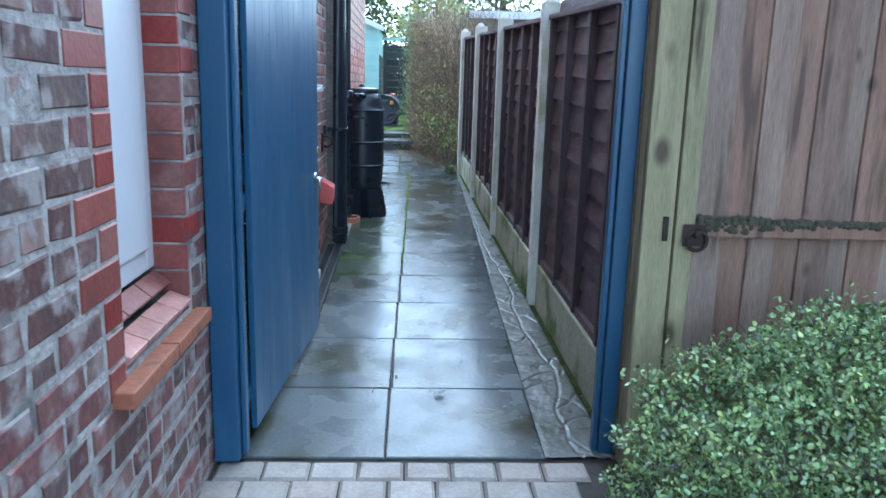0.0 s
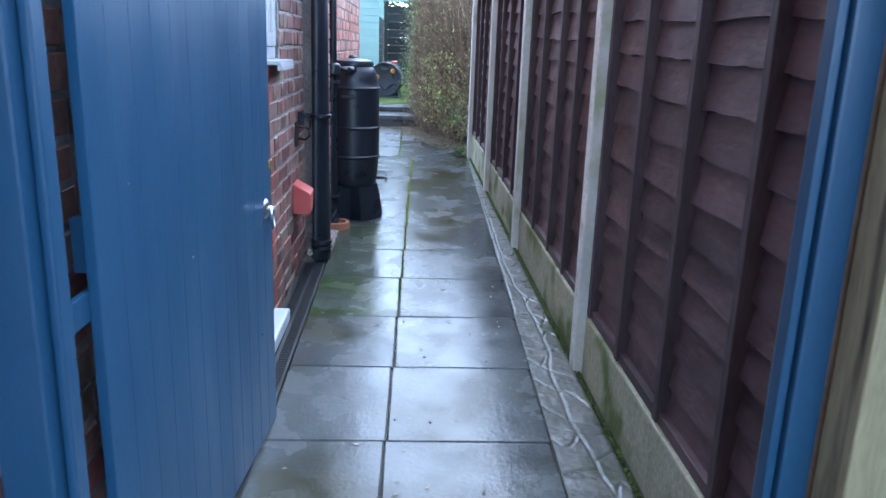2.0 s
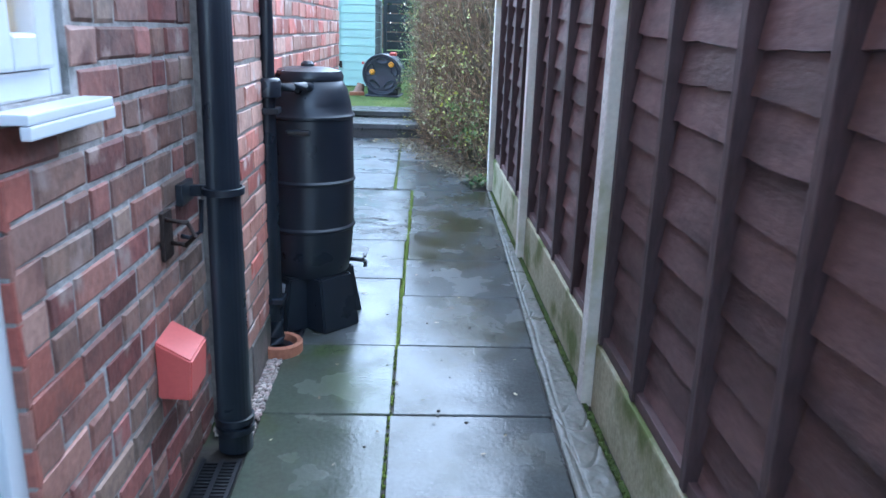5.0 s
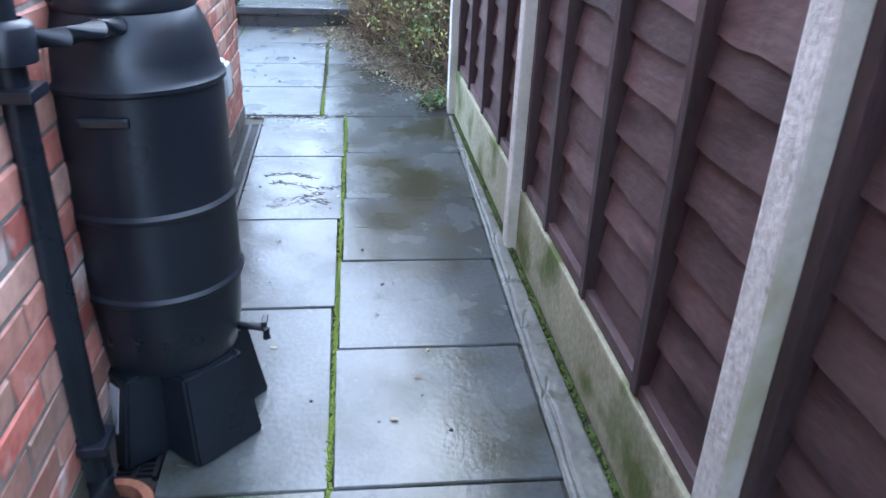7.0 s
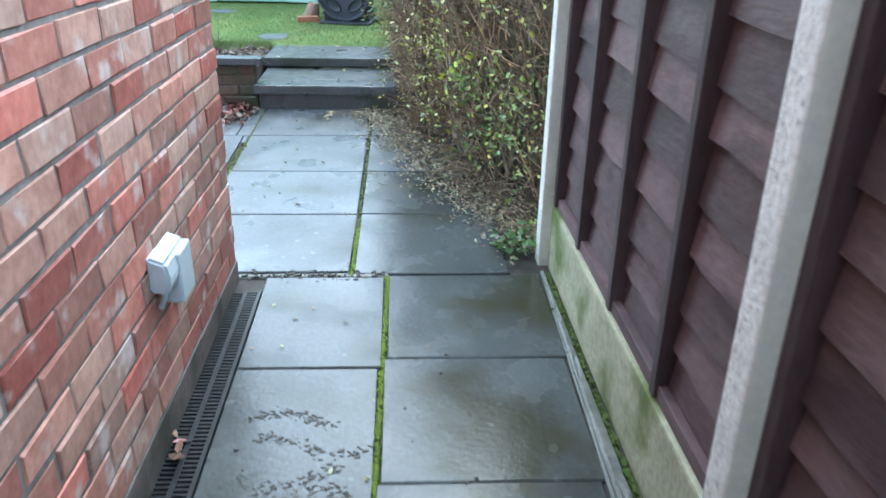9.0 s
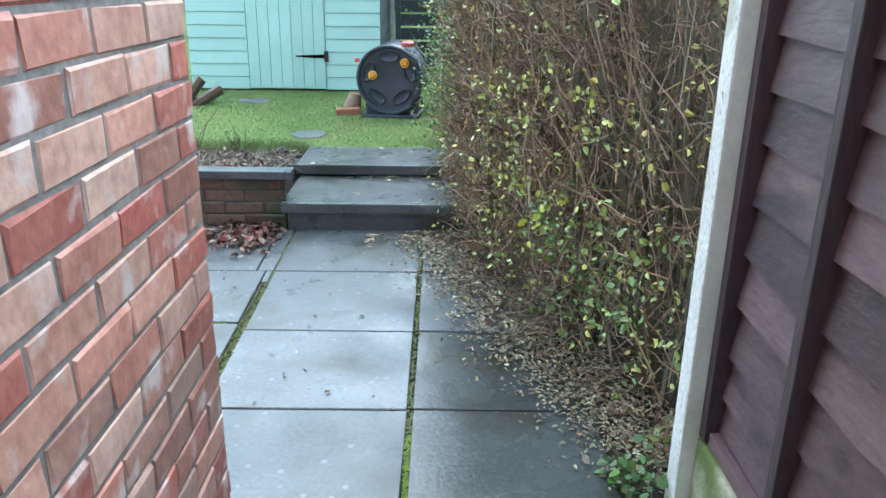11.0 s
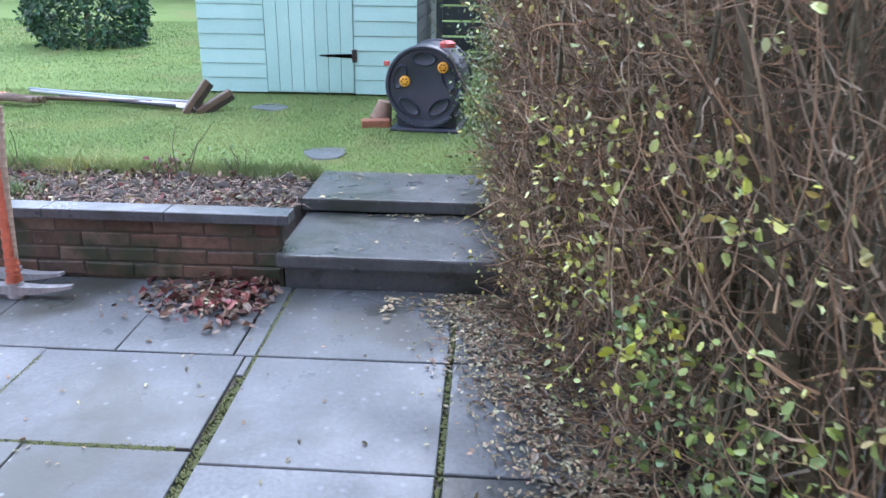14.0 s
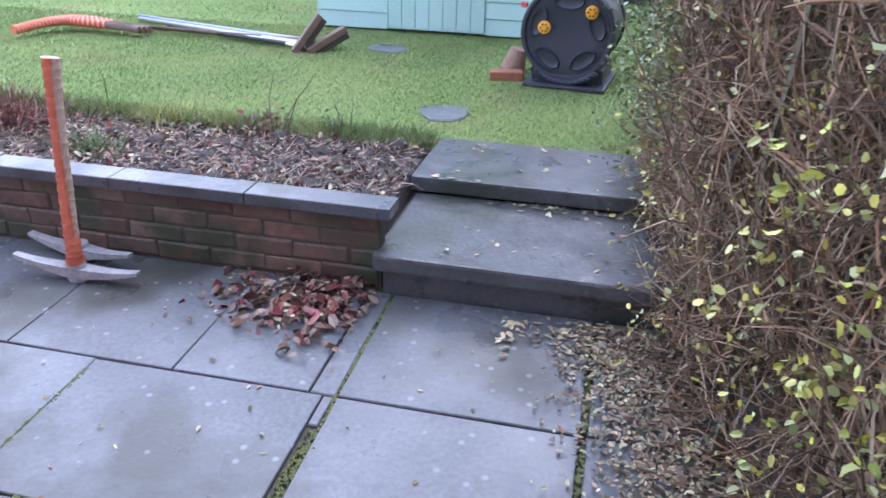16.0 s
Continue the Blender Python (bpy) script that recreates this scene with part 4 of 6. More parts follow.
for k in range(7):
    w = (dx1 - dx0) / 7
    part("plank", boxes((dx0 + k * w + 0.002, dx0 + (k + 1) * w - 0.002, sy - 0.004, sy + 0.011, sz + 0.03, sz + 1.78), bevel=0.003), MINT, sdoor)
for z in (0.33, 1.45):
    bm = boxes((dx1 - 0.012, dx1 + 0.028, sy - 0.012, sy - 0.005, sz + z - 0.05, sz + z + 0.05), bevel=0.002)
    vs = [bm.verts.new(p) for p in ((dx1 - 0.012, sy - 0.01, sz + z + 0.018), (dx1 - 0.012, sy - 0.01, sz + z - 0.018), (dx1 - 0.28, sy - 0.01, sz + z - 0.006), (dx1 - 0.28, sy - 0.01, sz + z + 0.006))]
    f = bm.faces.new(vs)
    bmesh.ops.extrude_face_region(bm, geom=[f])
    part("hinge", bm, RUST, sdoor, "black iron T hinge")
z = 0.02
while z < eave - 0.05:
    part("side_board", boxes((sx1 - 0.02, sx1 - 0.004, sy + 0.03, sy + 2.3, sz + z, sz + z + 0.112), bevel=0.003), SLATE_WOOD if z < 1.3 else MINT, shed)
    z += 0.118
for s, name in ((-1, "roof"), (1, "roof")):
    xe = xm + s * ((sx1 - sx0) / 2 + 0.09)
    ze = sz + eave - 0.035
    bm = bmesh.new()
    vs = [bm.verts.new((x, y, z)) for y in (sy - 0.09, sy + 2.38) for x, z in ((xm, sz + apex + 0.03), (xe, ze + 0.03), (xe, ze), (xm, sz + apex))]
    for f in ((0, 1, 2, 3), (4, 5, 6, 7), (0, 1, 5, 4), (1, 2, 6, 5), (2, 3, 7, 6), (3, 0, 4, 7)):
        bm.faces.new([vs[i] for i in f])
    part("roof", bm, FELT, shed)
    bm = bmesh.new()
    vs = [bm.verts.new((x, y, z)) for y in (sy - 0.112, sy - 0.094) for x, z in ((xm, sz + apex + 0.04), (xe, ze + 0.04), (xe, ze - 0.06), (xm, sz + apex - 0.06))]
    for f in ((0, 1, 2, 3), (4, 5, 6, 7), (0, 1, 5, 4), (1, 2, 6, 5), (2, 3, 7, 6), (3, 0, 4, 7)):
        bm.faces.new([vs[i] for i in f])
    part("barge_board", bm, WHITE_WOOD, shed, "white painted barge board")

# dark slatted store beside the shed
ls = thing("log_store", "dark slatted timber store beside the shed", "store")
z0 = lawn_z(17.2)
for k in range(10):
    part("slat", boxes((-0.56, 0.5, 17.2, 17.22, z0 + 0.02 + k * 0.15, z0 + 0.15 + k * 0.15), bevel=0.003), SLATE_WOOD, ls)
for x in (-0.56, -0.05, 0.44):
    part("post", boxes((x, x + 0.06, 17.14, 17.2, z0, z0 + 1.6), bevel=0.004), SLATE_WOOD, ls)
part("top_rail", boxes((-0.6, 0.52, 17.1, 17.26, z0 + 1.6, z0 + 1.66), bevel=0.004), MINT, ls, "pale green top rail")

# ---- compost tumbler ----
rz0 = lawn_z(14.5)
tum = thing("compost_tumbler", "dark blue-black plastic compost tumbler with two orange vents", "compost tumbler", pose(-0.45, 14.45, rz0 + 0.31, 0, 0, -6))
R = 0.268
tm = pose(0, 0, 0, 90, 0, 0)
part("drum", lathe([(0, 0.0), (0.14, 0.0), (0.15, 0.004), (0.235, 0.006), (0.245, 0.022), (R - 0.008, 0.024), (R, 0.012), (R, -0.05), (R - 0.012, -0.06), (R - 0.012, -0.42), (R, -0.43), (R, -0.48), (0, -0.49)], 64, m=tm), NAVY, tum, smooth=True)
for k in range(5):
    ang = math.radians(18 + 72 * k)
    bm = bmesh.new()
    lathe([(0.0, 0.004), (0.055, 0.005), (0.07, 0.011), (0.078, 0.018), (0.086, 0.011), (0.09, 0.0)], 28, bm)
    sc = Matrix.Diagonal((1.0, 0.52, 1.0, 1))
    bmesh.ops.transform(bm, matrix=tm @ pose(0.175 * math.cos(ang), 0.175 * math.sin(ang), 0.001, 0, 0, math.degrees(ang) + 90) @ sc, verts=bm.verts)
    part("pocket", bm, NAVY, tum, smooth=True)
for k, (u, v) in enumerate(((-0.132, 0.025), (0.13, 0.125))):
    vent = part("vent", lathe([(0, 0.016), (0.03, 0.016), (0.036, 0.012), (0.038, 0.0)], 20, m=tm @ pose(u, v, 0.008)), YELLOW, tum, "round orange vent", smooth=True)
    bm = bmesh.new()
    for j in range(6):
        t = j * math.pi / 3
        lathe([(0, 0.003), (0.006, 0.002), (0.0065, 0)], 6, bm, tm @ pose(u + 0.02 * math.cos(t), v + 0.02 * math.sin(t), 0.0235))
    part("vent_holes", bm, MUD, vent)
base = part("base", boxes((-0.2, 0.22, 0.03, 0.44, -0.31, -0.2), (-0.23, 0.25, -0.06, 0.47, -0.312, -0.285), bevel=0.012), NAVY, tum)
part("cradle", tube([(0.275 * math.sin(t), -0.02, -0.275 * math.cos(t)) for t in np.linspace(-0.75, 0.75, 14)], 0.018, 8), NAVY, tum, smooth=True)
part("cap", lathe([(0.05, 0), (0.055, 0.03), (0.03, 0.045), (0, 0.045)], 20, m=pose(0.14, 0.1, 0.245)), RED_PLASTIC, tum, "red cap", smooth=True)
part("clip", boxes((-0.285, -0.25, 0.02, 0.06, 0.12, 0.15), bevel=0.005), RED_PLASTIC, tum, "small red clip")
POT_CLAY = surface("dirty_terracotta", (0.2, 0.125, 0.085), (0.3, 0.2, 0.14), 12, 0.7, 0.4, 60)
pot = thing("flower_pot", "upturned pale terracotta pot on the lawn", "flower pot", pose(-0.79, 14.72, lawn_z(14.72), 0, 14, 0))
part("pot", lathe([(0, 0.15), (0.045, 0.15), (0.05, 0.145), (0.075, 0.03), (0.083, 0.028), (0.083, 0.0), (0.07, 0.0)], 28), POT_CLAY, pot, smooth=True)
lb = thing("brick", "loose worn brick lying on the lawn beside the tumbler", "brick", pose(-0.80, 14.55, lawn_z(14.55), 0, 0, 12))
part("body", boxes((-0.1, 0.1, -0.05, 0.05, -0.01, 0.05), bevel=0.006), SILL_TILE, lb)

# ---- tools and tubes on the lawn ----
def eased(points, n=6):
    """A smooth run through points."""
    p = [Vector(q) for q in points]
    p = [2 * p[0] - p[1], *p, 2 * p[-1] - p[-2]]
    out = []
    for a, b, c, d in zip(p, p[1:], p[2:], p[3:]):
        for k in range(n):
            t = k / n
            out.append(0.5 * (2 * b + (c - a) * t + (2 * a - 5 * b + 4 * c - d) * t * t + (3 * b - a - 3 * c + d) * t ** 3))
    return out + [p[-2]]



def lying(name, label, category, a, b, r, mat, seg=10, group=""):
    th = thing(name, label, category, group=group)
    part("shaft", tube([(*a, lawn_z(a[1]) + r + 0.025), (*b, lawn_z(b[1]) + r + 0.025)], r, seg), mat, th, smooth=True)
    return th


lying("pole", "blue-grey metal pole lying on the lawn", "pole", (-3.8, 15.38), (-2.25, 14.98), 0.017, BLUE_POLE)
lying("pole", "white plastic pole lying on the lawn", "pole", (-3.75, 15.3), (-2.22, 14.9), 0.016, UPVC)
lying("pole", "brown wooden pole lying on the lawn", "pole", (-3.7, 15.06), (-2.2, 14.98), 0.017, BROWN_WOOD)
lying("pole", "pale metal pole lying on the lawn", "pole", (-3.3, 15.2), (-2.2, 14.83), 0.014, STEEL)
lying("pole", "dark metal pole lying on the lawn", "pole", (-3.4, 15.12), (-2.25, 14.86), 0.014, GRATE)
for k, (x, y, rz, ry) in enumerate(((-2.2, 14.86, 28, 38), (-2.08, 14.9, 34, 62))):
    br = thing("broom_head", "wet brown wooden broom head propped on the lawn", "broom head", pose(x, y, lawn_z(y) + 0.115 - 0.045 * k, 0, ry - 90, rz))
    part("block", boxes((-0.15, 0.15, -0.035, 0.035, -0.02, 0.025), bevel=0.008), BROWN_WOOD, br)
    part("bristles", boxes((-0.145, 0.145, -0.03, 0.03, -0.055, -0.021), bevel=0.004), MUD, br)
for k in range(3):
    dy = k * 0.055
    zt = lawn_z(14.8) + 0.07
    pts = [(-3.74 - 0.02 * k, 14.98 - dy * 0.4, zt), (-4.0, 15.02 - dy, zt + 0.01), (-4.12, 14.98 - dy, zt + 0.015), (-4.22, 14.86 - dy, zt + 0.005), (-4.27, 14.70 - dy, zt - 0.01)]
    og = thing("mattock_handle", "orange shaft with a bent end lying on the lawn", "tool handle", group="orange shafts on the lawn")
    part("shaft", tube(eased(pts), 0.034, 12), ORANGE, og, smooth=True)
    part("tip", tube([pts[0], (-3.42 - 0.03 * k, 14.92 - dy * 0.3, zt - 0.01)], [0.03, 0.026], 12), BROWN_WOOD, og, "muddy dark end")

# ---- pickaxes by the garden wall ----
def pickaxe(m, handle, label):
    p = thing("pickaxe", label, "pickaxe", m)
    bm = bmesh.new()
    n = 15
    prev = None
    for i in range(n):
        u = -1 + 2 * i / (n - 1)
        w, h = 0.014 + 0.014 * (1 - abs(u)), (0.007 + 0.015 * (1 - abs(u)) ** 1.3)
        x, z = 0.245 * u, 0.038 + 0.028 * u * u
        q = [bm.verts.new((x, -w, z - h)), bm.verts.new((x, w, z - h)), bm.verts.new((x, w, z + h)), bm.verts.new((x, -w, z + h))]
        if prev:
            for k in range(4):
                bm.faces.new((prev[k], prev[(k + 1) % 4], q[(k + 1) % 4], q[k]))
        else:
            bm.faces.new(q)
        prev = q
    bm.faces.new(prev)
    part("head", bm, WORN_STEEL, p, "worn steel head")
    part("eye", lathe([(0, 0.0), (0.036, 0.0), (0.04, 0.03), (0.036, 0.075), (0, 0.075)], 16, m=Matrix.Diagonal((1, 0.8, 1, 1))), WORN_STEEL, p, smooth=True)
    if handle:
        line = eased([(0, 0, 0.07), (-0.004, 0.005, 0.12), (-0.02, 0.03, 0.35), (-0.03, 0.055, 0.6), (-0.033, 0.075, 0.8)])
        part("handle", tube(line, [0.036 - 0.013 * min(1, 1.6 * k / len(line)) + 0.006 * max(0, k / len(line) - 0.6) / 0.4 for k in range(len(line))], 14), ORANGE, p, "orange painted handle with a bare worn side", smooth=True)
        side = eased([(0.022, 0.0, 0.18), (0.008, 0.022, 0.35), (-0.004, 0.047, 0.6), (-0.006, 0.07, 0.801)])
        part("bare_side", tube(side, [0.008 + 0.01 * k / len(side) for k in range(len(side))], 10), RAW_WOOD, p, smooth=True)
    return p


pickaxe(pose(-1.995, 12.1, gz(12.1) + 0.002, 0, 3.0, 3), True, "orange handled pickaxe standing on its head by the wall")
pickaxe(pose(-2.08, 12.24, gz(12.24) + 0.002, 0, 0, -8), False, "spare steel pickaxe head lying by the brick wall")


# ---- foliage builders ----
def twigs(name, starts, dirs, lengths, radii, mat, parent, seed, bend=0.35, segs=4, rise=0.1):
    """Many thin three-sided twigs in one mesh."""
    r = np.random.RandomState(seed)
    n = len(starts)
    p = np.array(starts, float)
    d = np.array(dirs, float)
    d /= np.linalg.norm(d, axis=1)[:, None]
    rows = []
    for s in range(segs + 1):
        a = np.cross(d, np.array([0.31, 0.17, 0.93]))
        a /= np.linalg.norm(a, axis=1)[:, None] + 1e-9
        b = np.cross(d, a)
        rad = (radii * (1 - 0.75 * s / segs))[:, None]
        rows.append(np.stack([p + rad * (math.cos(t) * a + math.sin(t) * b) for t in (0, 2.094, 4.189)], 1))
        d = d + r.normal(0, bend, (n, 3)) + np.array([0, 0, rise])
        d /= np.linalg.norm(d, axis=1)[:, None]
        p = p + d * (lengths / segs)[:, None]
    v = np.stack(rows, 1).reshape(-1, 3)
    base = (np.arange(n) * 3 * (segs + 1))[:, None, None, None]
    s = (np.arange(segs) * 3)[None, :, None, None]
    k = np.array([[0, 1, 4, 3], [1, 2, 5, 4], [2, 0, 3, 5]])[None, None]
    f = (base + s + k).reshape(-1, 4)
    ob = new(name, mesh(name, v.tolist(), f.tolist(), mat))
    ob.parent = parent
    return tagged(ob, kind="stuff"), p


def leaves(name, pts, size, mat, parent, seed, flat=0.0, up=0.4, width=0.5, curl=0.25):
    """Many small folded oval leaves."""
    r = np.random.RandomState(seed)
    n = len(pts)
    p = np.array(pts, float)
    d = r.normal(0, 1, (n, 3))
    d[:, 2] = d[:, 2] * (1 - flat)
    d /= np.linalg.norm(d, axis=1)[:, None] + 1e-9
    nn = r.normal(0, 1 - flat * 0.8, (n, 3)) + np.array([0, 0, up + flat * 2])
    side = np.cross(d, nn)
    side /= np.linalg.norm(side, axis=1)[:, None] + 1e-9
    nn = np.cross(side, d)
    L = (size * r.uniform(0.6, 1.35, n))[:, None]
    w = L * width * 0.5
    c = L * curl * r.uniform(-0.2, 1, (n, 1))
    m1, m2 = p + d * L * 0.27, p + d * L * 0.74 - nn * c * 0.1
    v = np.stack([p, m1, m2, p + d * L - nn * c * 0.5, m1 + side * w * 0.95 + nn * c * 0.45, m2 + side * w * 0.8 + nn * c * 0.3, m1 - side * w * 0.95 + nn * c * 0.45, m2 - side * w * 0.8 + nn * c * 0.3], 1).reshape(-1, 3)
    b = (np.arange(n) * 8)[:, None, None]
    f3 = (b + np.array([[0, 4, 1], [0, 1, 6], [2, 5, 3], [2, 3, 7]])[None]).reshape(-1, 3)
    f4 = (b + np.array([[1, 4, 5, 2], [1, 2, 7, 6]])[None]).reshape(-1, 4)
    ob = new(name, mesh(name, v.tolist(), f3.tolist() + f4.tolist(), mat))
    ob.parent = parent
    return tagged(ob, kind="stuff")


# ---- hedge ----
hedge = thing("hedge", "overgrown privet hedge of bare brown twigs and few leaves", "hedge")
FACE = [(0.74, 10.12), (0.33, 11.0), (0.01, 11.9), (-0.05, 12.5), (-0.07, 13.2), (-0.05, 14.1)]


def face_at(s):
    s = np.clip(s, 0, 0.9999) * (len(FACE) - 1)
    i = s.astype(int)
    t = (s - i)[:, None]
    F = np.array(FACE)
    return F[i] * (1 - t) + F[i + 1] * t


def hedge_points(n, r, deep, zlo, zhi, power=1.6):
    s = r.uniform(0, 1, n)
    q = face_at(s)
    dep = deep * r.uniform(0, 1, n) ** power
    z = r.uniform(zlo, zhi, n)
    # the foot is narrow, the shoulders overhang
    foot = np.clip((0.9 - z) / 0.9, 0, 1) * 0.06 * np.clip(1 - s / 0.45, 0, 1)
    lump = np.array([0.07 * noise.noise((a * 2.2, b * 2.2, c * 2.4)) for a, b, c in zip(q[:, 0], q[:, 1], z)])
    x = q[:, 0] + dep * 0.88 + foot * 0.8 + lump - 0.03 * np.clip((s - 0.35) / 0.25, 0, 1) - 0.03 * np.clip((s - 0.8) / 0.2, 0, 1) + 0.1 * np.clip((s - 0.2) / 0.2, 0, 1) + 0.05 * (s > 0.5) * np.clip(z / 0.9, 0, 1)
    y = q[:, 1] + dep * 0.38 + foot * 0.25 + lump * 0.4
    ground = SLOPE * (y - GATE_Y)
    top = np.where(s > 0.35, 1.0, 0.9 + 0.28 * s)
    return np.stack([x, y, ground + z * top], 1), s, dep


r = np.random.RandomState(11)
n = 150
st, s, dep = hedge_points(n, r, 0.75, 0.0, 0.02, 0.9)
st[:, 0] += 0.1
d = np.stack([r.normal(0.0, 0.18, n), r.normal(0.0, 0.18, n), r.uniform(0.9, 1.2, n)], 1)
twigs("stem_growth", st, d, r.uniform(1.3, 2.0, n), r.uniform(0.006, 0.014, n), BARK, hedge, 12, bend=0.11, segs=9, rise=0.25)
n = 32000
st, s, dep = hedge_points(n, r, 0.9, 0.04, 1.95, 1.35)
far = s > 0.45
d = np.stack([r.normal(-0.5, 0.8, n), r.normal(-0.25, 0.8, n), r.normal(0.35, 0.7, n)], 1)
d[far, 0] = d[far, 0] * 0.4 + 0.1
thin = (s < 0.24) & (r.uniform(0, 1, n) < 0.72 * np.clip((0.24 - s) / 0.12, 0, 1))
st, s, dep, d = st[~thin], s[~thin], dep[~thin], d[~thin]
n = len(st)
ob, ends = twigs("twig_growth", st, d, r.uniform(0.07, 0.26, n), r.uniform(0.0013, 0.0042, n), TWIG, hedge, 13, bend=0.3)
n = 4200
st3, s3, dep3 = hedge_points(n, r, 1.1, 0.05, 1.95, 0.45)
st3[:, 0] += 0.12
twigs("inner_growth", st3, np.stack([r.normal(0, 0.5, n), r.normal(0, 0.5, n), r.normal(0.8, 0.5, n)], 1), r.uniform(0.2, 0.5, n), r.uniform(0.003, 0.0065, n), BARK, hedge, 24, bend=0.22)
n = 2200
st2, s2, dep2 = hedge_points(n, r, 0.8, 0.1, 1.9, 1.3)
d = np.stack([r.normal(-0.25, 0.4, n), r.normal(-0.12, 0.4, n), r.normal(0.9, 0.4, n)], 1)
d[s2 > 0.4, 0] = np.abs(d[s2 > 0.4, 0]) * 0.5
d[:, 0] = np.maximum(d[:, 0], -0.3)
d[:, 2] = np.maximum(d[:, 2], 0.35)
twigs("branch_growth", st2, d, r.uniform(0.35, 0.8, n), r.uniform(0.002, 0.0046, n), TWIG, hedge, 14, bend=0.17, segs=6)
keep = r.uniform(0, 1, len(ends)) < np.where(dep < 0.3, 0.09, 0.02)
lv = np.repeat(ends[keep], 4, 0) + r.normal(0, 0.02, (4 * keep.sum(), 3))
leaves("leaves", lv, 0.021, HEDGE_LEAF, hedge, 15, width=0.6, curl=0.6)
keep = (s > 0.6) & (dep < 0.25) & (ends[:, 2] > 0.85)
lv = np.repeat(ends[keep], 6, 0) + r.normal(0, 0.025, (6 * keep.sum(), 3))
leaves("leaves", lv, 0.018, GREEN_LEAF, hedge, 16, width=0.6)
n = 170
cl, cs_, cd = hedge_points(n, r, 0.1, 0.25, 1.6, 1.0)
cl = cl[(cs_ < 0.35) | (np.arange(n) % 4 == 0)]
n = len(cl)
lv = np.repeat(cl - np.array([0.09, 0.04, 0]), 7, 0) + r.normal(0, 0.032, (7 * n, 3))
leaves("leaves", lv, 0.024, surface("yellow_green_leaf", (0.36, 0.44, 0.07), (0.62, 0.62, 0.2), 2, 0.35, 0.0, 10, vary=0.3, hue=0.03, island=True), hedge, 18, width=0.62, curl=0.7)
tp, ts, td = hedge_points(2500, r, 1.0, 1.75, 2.02, 1.0)
leaves("leaves", tp[ts > 0.45], 0.03, HEDGE_LEAF, hedge, 17)

cl, cs_, cd = hedge_points(200, r, 0.12, 0.1, 0.75, 1.0)
cl = cl[cs_ < 0.2]
lv = np.repeat(cl - np.array([0.07, 0.03, 0]), 8, 0) + r.normal(0, 0.035, (8 * len(cl), 3))
leaves("leaves", lv, 0.027, surface("fresh_green_leaf", (0.14, 0.24, 0.06), (0.3, 0.4, 0.12), 2, 0.35, 0.0, 10, vary=0.4, hue=0.03, island=True), hedge, 20, width=0.62, curl=0.6)
cl, cs_, cd = hedge_points(110, r, 0.06, 0.2, 1.15, 1.0)
cl = cl[(cs_ > 0.08) & (cs_ < 0.34)]
lv = np.repeat(cl - np.array([0.1, 0.04, 0]), 6, 0) + r.normal(0, 0.03, (6 * len(cl), 3))
leaves("leaves", lv, 0.027, surface("lime_leaf", (0.3, 0.42, 0.06), (0.55, 0.62, 0.16), 2, 0.3, 0.0, 10, vary=0.35, hue=0.03, island=True), hedge, 26, width=0.58, curl=0.5)
n = 62
q = face_at(np.concatenate([r.uniform(0, 0.4, 38), r.uniform(0, 0.14, 24)]))
st = np.stack([q[:, 0] + r.uniform(0.12, 0.55, n), q[:, 1] + r.uniform(0.0, 0.35, n), np.zeros(n)], 1)
st[:, 2] = SLOPE * (st[:, 1] - GATE_Y) - 0.01
d = np.stack([r.normal(0.02, 0.1, n), r.normal(0.0, 0.1, n), np.ones(n)], 1)
twigs("trunk_growth", st, d, r.uniform(1.4, 2.0, n), r.uniform(0.012, 0.026, n), BARK, hedge, 18, bend=0.1, segs=10, rise=0.3)
ivy = thing("ivy", "small trailing ivy at the foot of the last post", "ivy")
n = 75
st = np.stack([r.normal(0.57, 0.05, n), r.normal(10.1, 0.06, n), np.zeros(n)], 1)
st[:, 2] = SLOPE * (st[:, 1] - GATE_Y) + r.uniform(0.005, 0.07, n)
leaves("leaves", st, 0.034, IVY, ivy, 19, flat=0.4, width=0.8)

# ---- shrub in front of the wooden gate ----
shrub = thing("shrub", "dense clipped evergreen shrub with small glossy leaves", "shrub")
r = np.random.RandomState(21)
n = 48000
u = r.normal(0, 1, (n, 3))
u /= np.linalg.norm(u, axis=1)[:, None]
rad = 1 - 0.3 * r.uniform(0, 1, n) ** 1.8
lump = np.array([1 + 0.24 * noise.noise((a * 2.5, b * 2.5, c * 2.5)) + 0.17 * noise.noise((a * 6, b * 6, c * 6)) for a, b, c in u])
c = u * (rad * lump)[:, None] * np.array([0.8, 0.38, 0.52])
c += np.array([1.51, 2.13, 0.21])
c = c[(c[:, 2] > -0.02) & (c[:, 1] < 2.56)]
leaves("leaves", c, 0.0185, SHRUB_LEAF, shrub, 22, up=0.7, width=0.6)
top = c[(c[:, 2] > 0.3) & (r.uniform(0, 1, len(c)) < 0.02)]
out = (top - np.array([1.51, 2.13, 0.1])) * np.array([0.5, 0.5, 1.0])
out /= np.linalg.norm(out, axis=1)[:, None]
spray = np.concatenate([top + out * t for t in (0.01, 0.025, 0.04, 0.055, 0.07)]) + r.normal(0, 0.006, (5 * len(top), 3))
leaves("sprig_growth", spray[spray[:, 1] < 2.56], 0.019, SHRUB_LEAF, shrub, 25, up=0.9, width=0.6)
tipmask = r.uniform(0, 1, len(c)) < 0.035
tb = c[tipmask]
